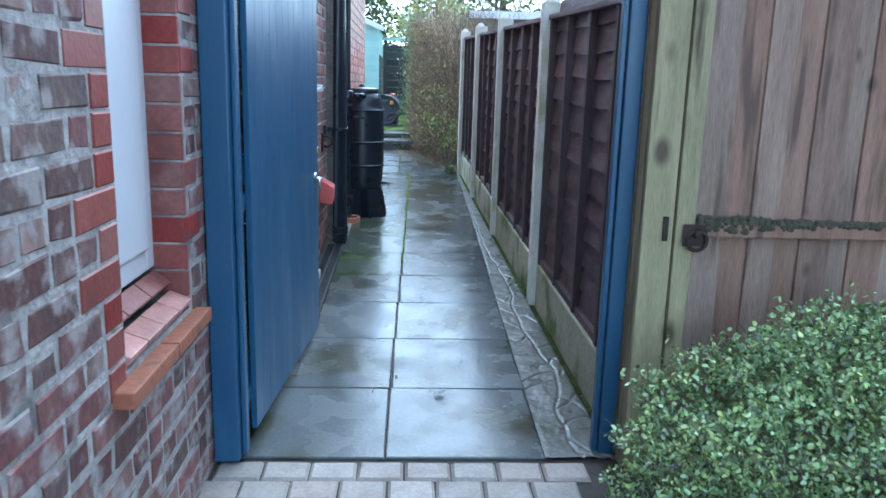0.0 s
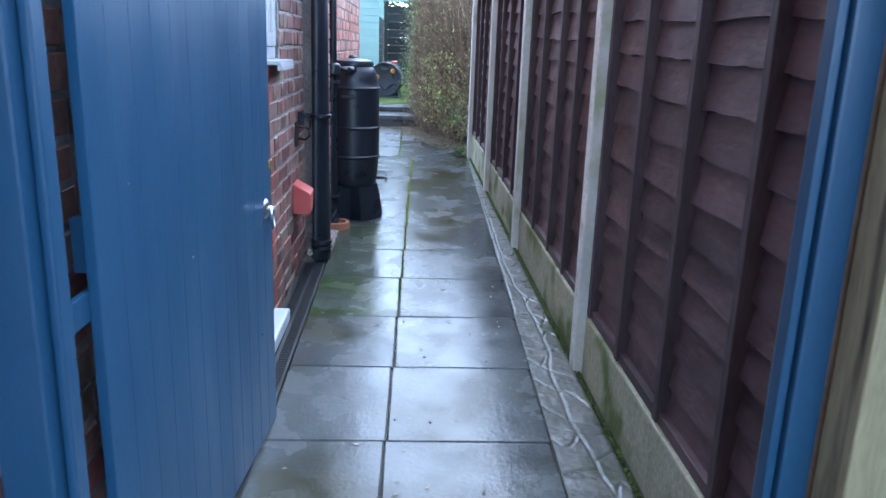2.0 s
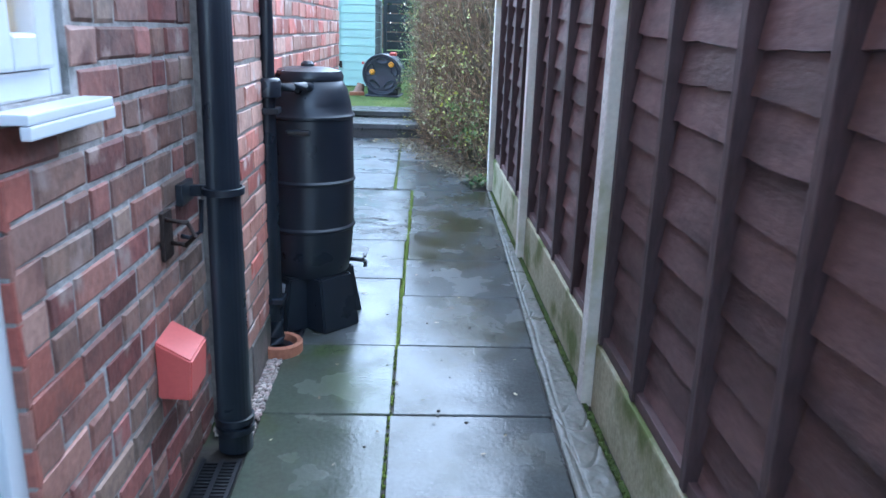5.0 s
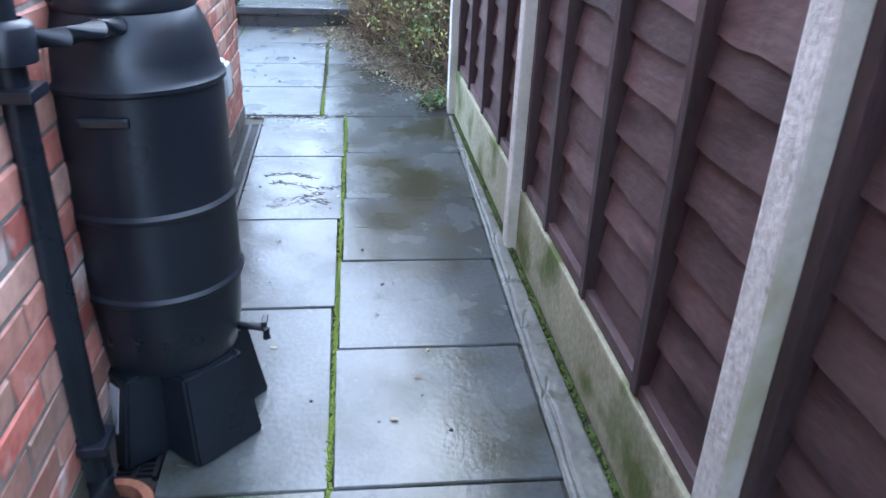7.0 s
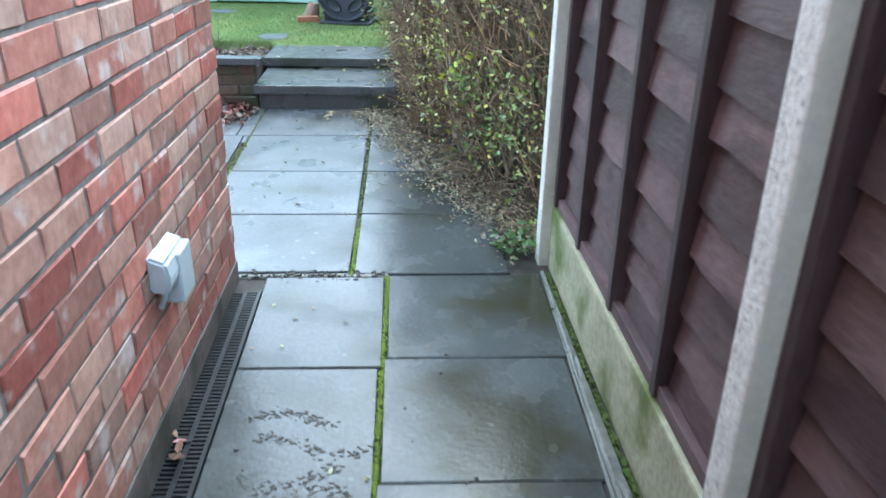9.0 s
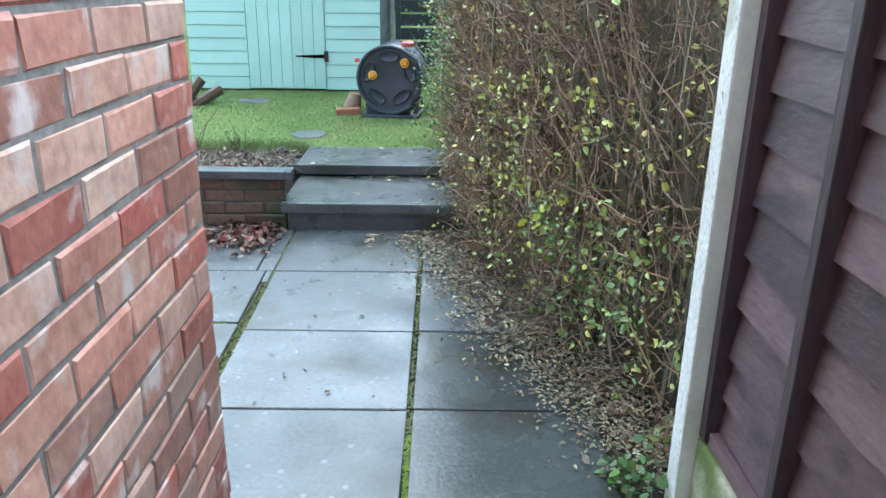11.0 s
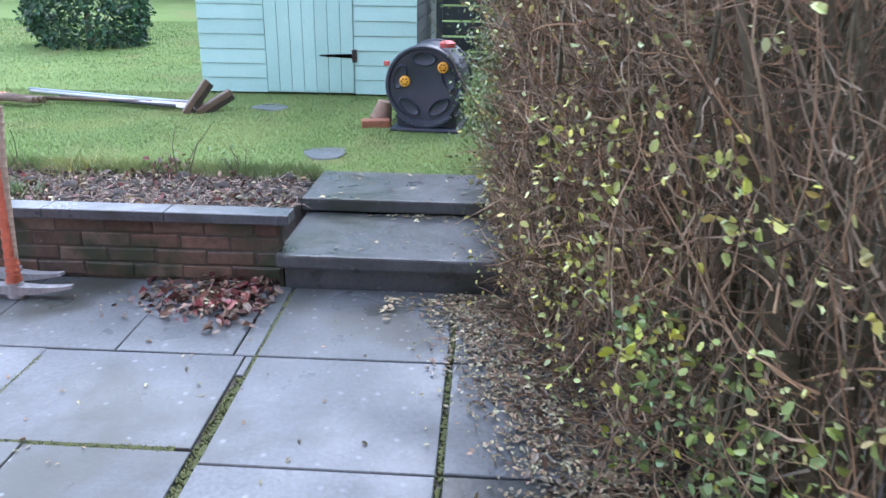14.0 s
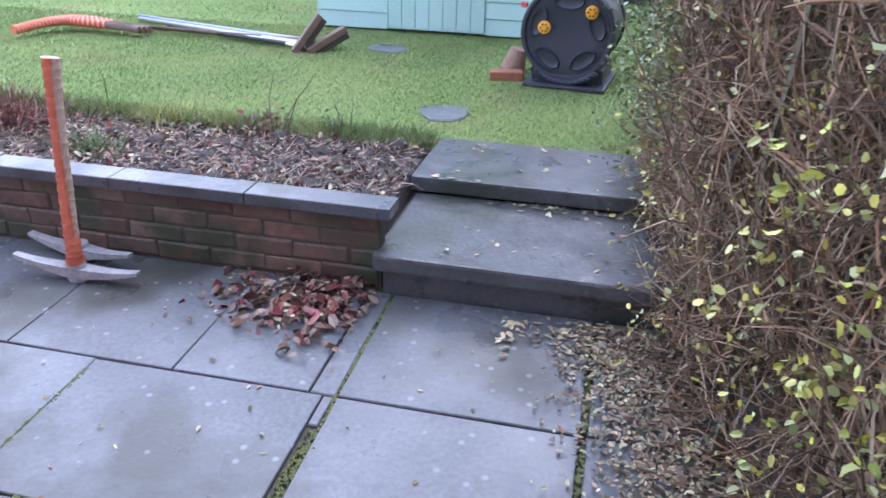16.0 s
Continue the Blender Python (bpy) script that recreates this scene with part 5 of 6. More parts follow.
twigs("twig_growth", tb, (tb - np.array([1.51, 2.13, 0.0])), r.uniform(0.04, 0.11, len(tb)), np.full(len(tb), 0.0018), BARK, shrub, 23)
bm = bmesh.new()
for k in range(14):
    t = k * 2.4
    tube([(1.5 + 0.1 * math.cos(t), 2.13 + 0.08 * math.sin(t), -0.03), (1.5 + 0.35 * math.cos(t), 2.13 + 0.16 * math.sin(t), 0.25), (1.52 + 0.6 * math.cos(t), 2.12 + 0.26 * math.sin(t), 0.45)], [0.012, 0.008, 0.003], 6, bm)
part("stems", bm, BARK, shrub)

# ---- fallen leaves ----
r = np.random.RandomState(31)
n = 9500
q = face_at(r.uniform(0, 0.62, n))
off = r.normal(0.03, 0.11, n)
px2 = q[:, 0] + off
py2 = q[:, 1] + off * 0.4 + r.normal(0, 0.05, n)
ok = (py2 < 12.25) & (px2 < 0.9)
pts = np.stack([px2, py2, SLOPE * (py2 - GATE_Y) + 0.006 + r.uniform(0, 0.012, n)], 1)[ok]
lit = thing("leaf_litter", "pale yellow-brown fallen privet leaves under the hedge", "leaf litter", kind="stuff")
leaves("leaves", pts, 0.018, LITTER, lit, 32, flat=0.75, width=0.55, curl=0.6)
pts2 = pts[r.uniform(0, 1, len(pts)) < 0.2] + np.array([0.05, 0, 0.004])
leaves("brown_leaves", pts2, 0.03, surface("old_brown_leaf", (0.065, 0.045, 0.028), (0.22, 0.155, 0.095), 9, 0.4, 0.0, 10, vary=0.7, hue=0.03, island=True), lit, 33, flat=0.8)
n = 160
a = np.stack([r.uniform(-0.5, 0.2, n) ** 1, r.normal(12.85, 0.025, n), np.full(n, 0.492)], 1)
a[: n // 2, 1], a[: n // 2, 2] = r.uniform(12.3, 13.35, n // 2), 0.0
a[: n // 2, 0] = r.uniform(-0.85, 0.1, n // 2)
a[: n // 2, 2] = np.where(a[: n // 2, 1] < 12.86, 0.489, 0.565)
b = np.stack([r.uniform(-0.45, 0.15, n), r.normal(12.16, 0.06, n), np.full(n, gz(12.16) + 0.006)], 1)
leaves("step_leaves", np.concatenate([a, b]), 0.03, LITTER, lit, 34, flat=0.85)
n = 520
pile = np.stack([-1.1 + -np.abs(r.normal(0, 0.24, n)) + 0.17, 12.14 + np.clip(r.normal(0, 0.1, n), -0.4, 0.16), np.zeros(n)], 1)
pile[:, 2] = SLOPE * (pile[:, 1] - GATE_Y) + 0.008 + 0.035 * r.uniform(0, 1, n) * np.exp(-((pile[:, 0] + 1.1) / 0.16) ** 2)
bl = thing("dead_leaf_pile", "wet red-brown dead leaves drifted against the garden wall", "leaf pile", kind="stuff")
half = len(pile) // 2
pile[:, :2] += r.normal(0, 0.03, (n, 2))
pile[:, 1] = np.minimum(pile[:, 1], 12.31)
leaves("leaves", pile[:half], 0.05, DEAD_LEAF, bl, 35, flat=0.55, width=0.55, curl=1.0)
leaves("torn_leaves", pile[half:], 0.026, DEAD_LEAF, bl, 39, flat=0.6, width=0.6, curl=0.9)
pale = pile[r.uniform(0, 1, n) < 0.3] + r.normal(0, 0.05, (1, 3)) * np.array([1, 1, 0])
leaves("pale_leaves", pale, 0.022, LITTER, bl, 40, flat=0.85, width=0.6)
n = 90
sc = np.stack([r.uniform(-1.9, -0.1, n), r.uniform(10.2, 12.2, n), np.zeros(n)], 1)
sc[:, 2] = SLOPE * (sc[:, 1] - GATE_Y) + 0.004
leaves("scattered_leaves", sc, 0.02, LITTER, bl, 36, flat=0.85, width=0.45, curl=0.7)
dr = thing("drain_leaves", "few curled orange leaves caught on the drain grating", "leaf", kind="stuff")
n = 9
leaves("leaves", np.stack([r.normal(-0.54, 0.02, n), r.normal(8.85, 0.05, n), np.full(n, gz(8.85) + 0.01)], 1), 0.05, DEAD_LEAF, dr, 37, flat=0.6)
n = 60
pl2 = np.stack([r.uniform(-0.5, 0.5, n), r.uniform(3.0, 9.8, n), np.zeros(n)], 1)
pl2[:, 2] = SLOPE * (pl2[:, 1] - GATE_Y) + 0.004
leaves("path_leaves", pl2, 0.022, LITTER, dr, 38, flat=0.95)
one = thing("fallen_leaf", "single pale leaf lying on the wet path", "leaf")
bm = bmesh.new()
vs = [bm.verts.new(p) for p in ((-0.03, 0, 0.004), (-0.012, -0.022, 0.012), (0.02, -0.016, 0.01), (0.036, 0.004, 0.018), (0.012, 0.022, 0.012), (-0.012, 0.018, 0.016), (0.0, 0.0, 0.003))]
for i in range(6):
    bm.faces.new((vs[i], vs[(i + 1) % 6], vs[6]))
bmesh.ops.solidify(bm, geom=bm.faces[:], thickness=0.001)
part("blade", bm, WHITE_WOOD, one)
one.matrix_world = pose(0.155, 3.2, gz(3.2) + 0.004, 0, 0, 20)
mud = thing("mud_streaks", "dark crumbs of mud trodden on a path slab", "mud", kind="stuff")
bm = bmesh.new()
rr = random.Random(6)
for row, (ymid, amp) in enumerate(((8.98, 0.2), (8.87, 0.24), (8.74, 0.22), (8.66, 0.2))):
    for k in range(110):
        t = rr.random() ** (1.4 if row % 2 else 0.8)
        x = -0.37 + 0.06 * (row % 2) + t * amp * 1.3 + rr.gauss(0, 0.012)
        y = ymid + 0.035 * math.sin(t * 4 + row * 1.7) + rr.gauss(0, 0.012)
        s_ = rr.uniform(0.0012, 0.007)
        lathe([(0, s_ * 0.45), (s_ * 0.7, s_ * 0.25), (s_, -0.002)], 6, bm, pose(x, y, gz(y) + 0.0005, 0, 0, rr.uniform(-40, 40)) @ Matrix.Diagonal((1.7, 0.7, 0.45, 1)))
for k in range(40):
    x, y = rr.uniform(-0.4, 0.4), rr.uniform(4.0, 9.7)
    s_ = rr.uniform(0.004, 0.009)
    lathe([(0, s_ * 0.5), (s_ * 0.7, s_ * 0.3), (s_, -0.002)], 6, bm, pose(x, y, gz(y) + 0.001))
for k in range(90):
    x, y = rr.uniform(-0.55, 0.02), rr.gauss(9.885, 0.022)
    s_ = rr.uniform(0.003, 0.011)
    lathe([(0, s_ * 0.5), (s_ * 0.7, s_ * 0.3), (s_, -0.004)], 6, bm, pose(x, y, gz(y), 0, 0, rr.uniform(0, 90)) @ Matrix.Diagonal((1.4, 0.8, 0.8, 1)))
part("crumbs", bm, MUD, mud)

# ---- flower bed ----
r = np.random.RandomState(41)
n = 9000
st = np.stack([r.uniform(-5.2, -0.96, n), r.uniform(12.42, 13.36, n), np.zeros(n)], 1)
st[:, 2] = SLOPE * (st[:, 1] - GATE_Y) + 0.19 + 0.02 * r.uniform(0, 1, n)
d = np.stack([r.normal(0, 1, n), r.normal(0, 1, n), r.normal(0.1, 0.25, n)], 1)
ms = thing("straw_mulch", "dead straw and stalks mulching the flower bed", "mulch", kind="stuff")
twigs("straw", st, d, 0.02 + 0.1 * r.uniform(0, 1, n) ** 2, r.uniform(0.0014, 0.004, n), STRAW, ms, 42, bend=0.2, segs=2, rise=-0.05)
bm = bmesh.new()
rr = random.Random(7)
for k in range(800):
    x, y = rr.uniform(-5, -0.98), rr.uniform(12.45, 13.36)
    s_ = rr.uniform(0.012, 0.05) if k % 9 else rr.uniform(0.04, 0.075)
    lathe([(0, s_ * 0.7), (s_ * 0.5, s_ * 0.55), (s_ * 0.9, s_ * 0.2), (s_, -0.02)], 7, bm, pose(x, y, gz(y) + 0.18, rr.uniform(-15, 15), rr.uniform(-15, 15), rr.uniform(0, 90)))
part("clods", bm, BED, ms)
n = 2600
lf = np.stack([r.uniform(-5.2, -0.96, n), r.uniform(12.42, 13.36, n), np.zeros(n)], 1)
lf[:, 2] = SLOPE * (lf[:, 1] - GATE_Y) + 0.2 + 0.02 * r.uniform(0, 1, n)
leaves("mulch_leaves", lf[: n // 2], 0.032, LITTER, ms, 43, flat=0.5, curl=0.8)
leaves("brown_leaves", lf[n // 2:], 0.036, DEAD_LEAF, ms, 44, flat=0.4, curl=0.9)
for k, (x, y, h, nst, mat, lab) in enumerate(((-1.67, 13.23, 0.36, 3, BARK, "bare stalks of a pruned rose in the bed"), (-1.38, 13.3, 0.17, 8, BARK, "short bare stems of a small plant in the bed"),
                                              (-1.8, 13.28, 0.1, 14, DEAD_LEAF, "withered dark plant in the bed"))):
    pl_ = thing("bare_plant", lab, "plant")
    q = np.tile(np.array([x, y, gz(y) + 0.18]), (nst, 1)) + r.normal(0, 0.035, (nst, 3)) * np.array([1, 1, 0])
    d = np.stack([r.normal(0, 0.3, nst), r.normal(0, 0.3, nst), np.ones(nst)], 1)
    o, e = twigs("stem_growth", q, d, r.uniform(0.6, 1.1, nst) * h, np.full(nst, 0.006), mat, pl_, 50 + k, bend=0.2, segs=5)
    leaves("leaves", np.repeat(e, 6, 0) + r.normal(0, 0.035, (nst * 6, 3)) - np.array([0, 0, h * 0.5]) * r.uniform(0.2, 1.6, (nst * 6, 1)), 0.02 if k < 2 else 0.034, DEAD_LEAF if k == 2 else GREEN_LEAF, pl_, 60 + k)


def tuft(x, y, z, n, h, mat, name, label, seed, spread=0.06):
    t = thing(name, label, "plant")
    q = np.random.RandomState(seed)
    st = np.tile(np.array([x, y, z]), (n, 1)) + q.normal(0, spread, (n, 3)) * np.array([1, 0.7, 0])
    d = np.stack([q.normal(0, 0.5, n), q.normal(0, 0.5, n), np.ones(n)], 1)
    twigs("blade_growth", st, d, q.uniform(0.6, 1.2, n) * h, np.full(n, 0.004), mat, t, seed + 1, bend=0.2, segs=4, rise=-0.15)


tuft(-2.42, 12.85, gz(12.85) + 0.18, 90, 0.13, GREEN_LEAF, "grass_tuft", "grey-green grassy tuft in the bed", 71)
tuft(-2.3, 13.25, gz(13.2) + 0.18, 60, 0.16, HEDGE_LEAF, "strappy_plant", "pale green strappy plant at the lawn edge", 73, 0.08)
tuft(-3.1, 13.1, gz(13.1) + 0.18, 420, 0.2, DEAD_LEAF, "withered_fern", "withered red-brown fern clump in the bed", 75, 0.17)
stn = thing("stepping_stone", "flat grey stepping stone sunk in the lawn", "stepping stone", pose(-1.0, 13.8, lawn_z(13.8) + 0.005), group="stepping stones")
bm = lathe([(0, 0.006), (0.1, 0.006), (0.135, 0.003), (0.14, -0.004), (0.14, -0.03)], 13)
for vtx in bm.verts:
    vtx.co.x *= 1.0 + 0.45 * noise.noise(vtx.co * 9)
    vtx.co.y *= 1.05 + 0.5 * noise.noise(vtx.co * 7)
part("stone", bm, PATIO, stn)
copy_thing(stn, pose(-1.7, 15.1, lawn_z(15.1) + 0.004, 0, 0, 40))

# ---- lawn grass ----
r = np.random.RandomState(81)


def blades(x0, x1, y0, y1, n, h, seed):
    q = np.random.RandomState(seed)
    x, y = q.uniform(x0, x1, n), q.uniform(y0, y1, n)
    z = SLOPE * (np.minimum(y, 24) - GATE_Y) + 0.19
    L = h * q.uniform(0.5, 1.3, n)
    a = q.uniform(0, 2 * math.pi, n)
    w = 0.0018 + 0.0006 * (y - 13)
    lx, ly = q.normal(0, 0.45, n) * L, q.normal(0, 0.45, n) * L
    v = np.stack([np.stack([x - w * np.cos(a), y - w * np.sin(a), z], 1), np.stack([x + w * np.cos(a), y + w * np.sin(a), z], 1), np.stack([x + lx, y + ly, z + L], 1)], 1)
    return v.reshape(-1, 3)


v = np.concatenate([blades(-5.5, 0.4, 13.33, 15.6, 150000, 0.019, 1), blades(-7.5, 0.6, 15.6, 21, 80000, 0.024, 2), blades(-5.5, -0.95, 13.25, 13.42, 17000, 0.072, 3), blades(0.0, 4.0, 13.33, 16, 6000, 0.05, 4)])
f = np.arange(len(v)).reshape(-1, 3)
tagged(new("grass", mesh("grass", v.tolist(), f.tolist(), GRASS)), "short damp green lawn grass", "grass", kind="stuff")


# ---- far garden ----
def tree(x, y, h, spread, seed, label, lean=0.0, dens=2600, mat=None):
    t = thing("tree", label, "tree")
    rr = random.Random(seed)
    z = lawn_z(y)
    bm = bmesh.new()
    tube([(x, y, z - 0.1), (x + 0.05 * h * lean, y, z + 0.25 * h), (x + 0.1 * h * lean, y + 0.1, z + 0.6 * h), (x + 0.12 * h * lean, y, z + 0.95 * h)], [0.05 * h * 0.5, 0.02 * h, 0.012 * h, 0.004 * h], 9, bm)
    pts = []
    for k in range(26):
        a, u = rr.uniform(0, 6.28), rr.uniform(0.12, 0.9)
        L = spread * (1.1 - 0.55 * u) * rr.uniform(0.6, 1.1)
        p0 = Vector((x + 0.1 * h * lean * u, y, z + u * h))
        p1 = p0 + Vector((math.cos(a) * L * 0.5, math.sin(a) * L * 0.5, L * 0.25))
        p2 = p0 + Vector((math.cos(a) * L, math.sin(a) * L, L * rr.uniform(0.15, 0.5)))
        tube([p0, p1, p2], [0.008 * h, 0.005 * h, 0.002 * h], 5, bm, cap=False)
        pts += [p1.lerp(p2, rr.random()) for _ in range(4)] + [p2]
    part("trunk", bm, BARK, t)
    q = np.random.RandomState(seed)
    c = np.array([tuple(p) for p in pts])[q.randint(0, len(pts), dens)] + q.normal(0, 0.16 * spread, (dens, 3))
    leaves("crown", c, 0.13, mat or TREE_LEAF, t, seed + 1, width=0.6)


tree(-1.9, 23.5, 4.2, 1.7, 101, "dark evergreen tree beyond the shed", dens=3000)
tree(0.7, 21.5, 3.6, 1.3, 102, "tall yellow-green shrub tree behind the hedge", dens=2600, mat=HEDGE_LEAF)
tree(2.6, 24.0, 4.6, 1.9, 103, "bare brownish tree behind the fence", dens=1500)
tree(-5.0, 26.0, 5.0, 2.2, 104, "dark tree at the end of the garden", dens=2600)
tree(-9.0, 25.0, 4.5, 2.2, 105, "dark leafy tree at the end of the garden", dens=2400)
tree(5.5, 22.0, 5.0, 2.0, 106, "dark tree in the next garden", dens=2000)
for k, (x, y, h, sp) in enumerate(((-3.4, 29.0, 8.0, 2.6), (0.2, 28.0, 7.5, 2.5), (3.2, 27.5, 8.2, 2.6), (6.4, 29.0, 8.5, 2.8), (-7.0, 30.0, 8.5, 2.8))):
    tree(x, y, h, sp, 120 + 3 * k, "tall leafy tree beyond the garden", dens=5200)
bush = thing("clipped_bush", "dark green clipped round bush on the lawn", "bush")
r = np.random.RandomState(91)
n = 9000
u = r.normal(0, 1, (n, 3))
u /= np.linalg.norm(u, axis=1)[:, None]
c = u * (1 - 0.15 * r.uniform(0, 1, (n, 1))) * np.array([0.74, 0.6, 0.7]) * np.array([1 + 0.12 * noise.noise((a * 3, b * 3, q * 3)) for a, b, q in u])[:, None]
c += np.array([-4.75, 18.3, lawn_z(18.3) + 0.45])
c = c[c[:, 2] > lawn_z(18.3)]
leaves("leaves", c, 0.06, surface("dark_bush_leaf", (0.02, 0.06, 0.03), (0.04, 0.1, 0.05), 3, 0.4, 0, 10, vary=0.4, island=True), bush, 92)
part("stems", tube([(-4.75, 18.3, lawn_z(18.3) - 0.05), (-4.75, 18.3, lawn_z(18.3) + 0.5)], [0.05, 0.03], 8), BARK, bush)
bf = thing("back_fence", "brown timber fence at the far end of the garden", "fence")
for k in range(60):
    x = -14 + k * 0.4
    part("board", boxes((x, x + 0.39, 27.0 + 0.02 * (k % 2), 27.03 + 0.02 * (k % 2), lawn_z(24) - 0.05, lawn_z(24) + 1.7), bevel=0.004), BROWN_WOOD, bf)
ns = thing("neighbour_shed", "low brown outbuilding with a white fascia beyond the fence", "outbuilding")
part("wall", boxes((1.15, 4.0, 13.6, 16.5, gz(13.6) - 0.1, 2.5)), BROWN_WOOD, ns)
part("fascia", boxes((1.0, 4.1, 13.45, 13.49, 2.5, 2.62), bevel=0.004), WHITE_WOOD, ns)
part("roof", boxes((1.0, 4.1, 13.492, 16.6, 2.56, 2.64), bevel=0.006), FELT, ns)

# ---- paving pieces ----
def slab_mesh(x0, x1, y0, y1, mat, seed, thick=0.04, bev=0.006, rough=0.003, lift=0.0, skew=0.0):
    """A paving slab with worn edges, laid to the slope of the path."""
    q = random.Random(seed)
    j = [(q.uniform(-rough, rough), q.uniform(-rough, rough)) for _ in range(4)]
    tilt = [q.uniform(-0.0015, 0.0015) for _ in range(4)]
    cs = [(x0 + j[0][0], y0 + j[0][1]), (x1 + j[1][0], y0 + j[1][1] + skew), (x1 + j[2][0], y1 + j[2][1] + skew), (x0 + j[3][0], y1 + j[3][1])]
    cx, cy = sum(c[0] for c in cs) / 4, sum(c[1] for c in cs) / 4
    vs = []
    for lvl, ins in ((-thick, 0), (-bev, 0), (0, bev)):
        for i, (x, y) in enumerate(cs):
            dx, dy = (1 if x < cx else -1) * ins, (1 if y < cy else -1) * ins
            vs.append((x + dx, y + dy, gz(y + dy) + lvl + tilt[i] + lift))
    fs = [(8, 9, 10, 11)]
    for b in (0, 4):
        for i in range(4):
            fs.append((b + i, b + (i + 1) % 4, b + 4 + (i + 1) % 4, b + 4 + i))
    return mesh("paving_slab", vs, fs, mat)


def lay_slab(parent, *args, **kw):
    ob = new("paving_slab", slab_mesh(*args, **kw))
    ob.parent = parent


path = thing("path", "wet grey concrete slab path with mossy joints", "path", kind="structure")


def cxj(y):
    """The joint between the two columns of slabs."""
    return -0.073 + (y - 2.66) * 0.0142


ROWS_R = [2.655, 3.278, 3.91, 4.53, 5.132, 5.745, 6.32, 6.925, 7.532, 8.125, 8.715, 9.298, 9.885]
ROWS_L = [2.655, 3.278, 3.91, 4.53, 5.132, 5.745, 6.32, 6.925, 7.788, 8.503, 9.245, 9.87]
for k, (a, b) in enumerate(zip(ROWS_R, ROWS_R[1:])):
    xm_ = (cxj(a) + cxj(b)) / 2
    lay_slab(path, xm_ + (0.004 if b < 6.95 else 0.008), xm_ + 0.612, a + 0.003, b - 0.003, SLAB, 100 + k, bev=0.0045)
for k, (a, b) in enumerate(zip(ROWS_L, ROWS_L[1:])):
    xm_ = (cxj(a) + cxj(b)) / 2
    left = -0.60 if b < 4 else (-0.50 if b < 6.95 else -0.449)
    lay_slab(path, left, xm_ - (0.004 if b < 6.95 else 0.008), a + 0.003, b - 0.003, SLAB_ALGAE if 5.7 < b < 7.0 else SLAB, 200 + k, bev=0.0045)
# mortar strip across the path where the patio begins
ob = new("mortar_strip", slab_mesh(-0.59, 0.03, 9.872, 9.91, CRAZY, 5, lift=-0.004))
ob.parent = path
bm = bmesh.new()
rr = random.Random(3)
for k in range(2600):
    y = rr.uniform(6.9, 10.35) if k < 2480 else rr.uniform(5.4, 6.9)
    x = cxj(y) if y < 9.88 else -0.115
    s_ = rr.uniform(0.003, 0.0075)
    lathe([(0, s_ * 0.6), (s_ * 0.8, s_ * 0.2), (s_, -0.01)], 6, bm, pose(x + rr.gauss(0, 0.0045), y, gz(y) - 0.003))
mo = part("moss", bm, MOSS, path, "bright green moss in the joint")
tagged(mo, kind="stuff")
bm = bmesh.new()
for k in range(2200):
    y = rr.uniform(2.8, 9.9)
    s_ = rr.uniform(0.003, 0.009)
    x = fx(y) + 0.026 - abs(rr.gauss(0, 0.012))
    lathe([(0, s_ * 0.6), (s_ * 0.8, s_ * 0.25), (s_, -0.01)], 6, bm, pose(x, y, gz(y) - 0.004))
mo = part("moss", bm, surface("dark_moss", (0.04, 0.065, 0.012), (0.09, 0.13, 0.02), 20, 0.9, 1.0, 150), path, "dark moss at the foot of the fence")
tagged(mo, kind="stuff")

# crazy-scribed concrete edging along the fence: one strip with grooves drawn into it
rr = random.Random(12)
EDGE_A, EDGE_B = 2.66, 9.93


def edge_x(u, y):
    """A place across the edging: 0 at the slabs, 1 at the fence."""
    xa, xb = cxj(y) + 0.617, fx(y) + 0.006
    return xa + (xb - xa) * u


def main_u(y):
    wide = min(1.0, max(0.0, (6.2 - y) / 1.5))
    return 0.3 + 0.25 * wide + (0.16 + 0.2 * wide) * noise.noise((y * 1.6, 4.2, 0)) + 0.1 * noise.noise((y * 5.0, 8.8, 0))


groove = [(edge_x(main_u(y), y), y) for y in np.arange(EDGE_A, EDGE_B, 0.003)]
groove += [(edge_x(0.05 + 0.04 * noise.noise((y * 3, 2.2, 0)), y), y) for y in np.arange(5.2, EDGE_B, 0.003)]
y = EDGE_A + 0.05
while y < EDGE_B - 0.2:
    near = y < 6.4
    ua, ub = rr.choice(((0.0, main_u(y)), (main_u(y), 1.0), (0.0, 1.0), (main_u(y), 1.0)))
    dy, bow = rr.uniform(-0.2, 0.2), rr.uniform(-0.1, 0.1)
    if not near:
        ub = ua + (ub - ua) * 0.5
    for t in np.linspace(0, 1, 90):
        yy = y + dy * t + bow * 4 * t * (1 - t)
        groove.append((edge_x(ua + (ub - ua) * t, yy), yy))
    y += rr.uniform(0.07, 0.2) if near else rr.uniform(0.2, 0.5)
groove = np.array(groove)
groove = groove[np.argsort(groove[:, 1])]
us, vsy = np.linspace(0, 1, 40), np.arange(EDGE_A, EDGE_B, 0.006)
vs, fs = [], []
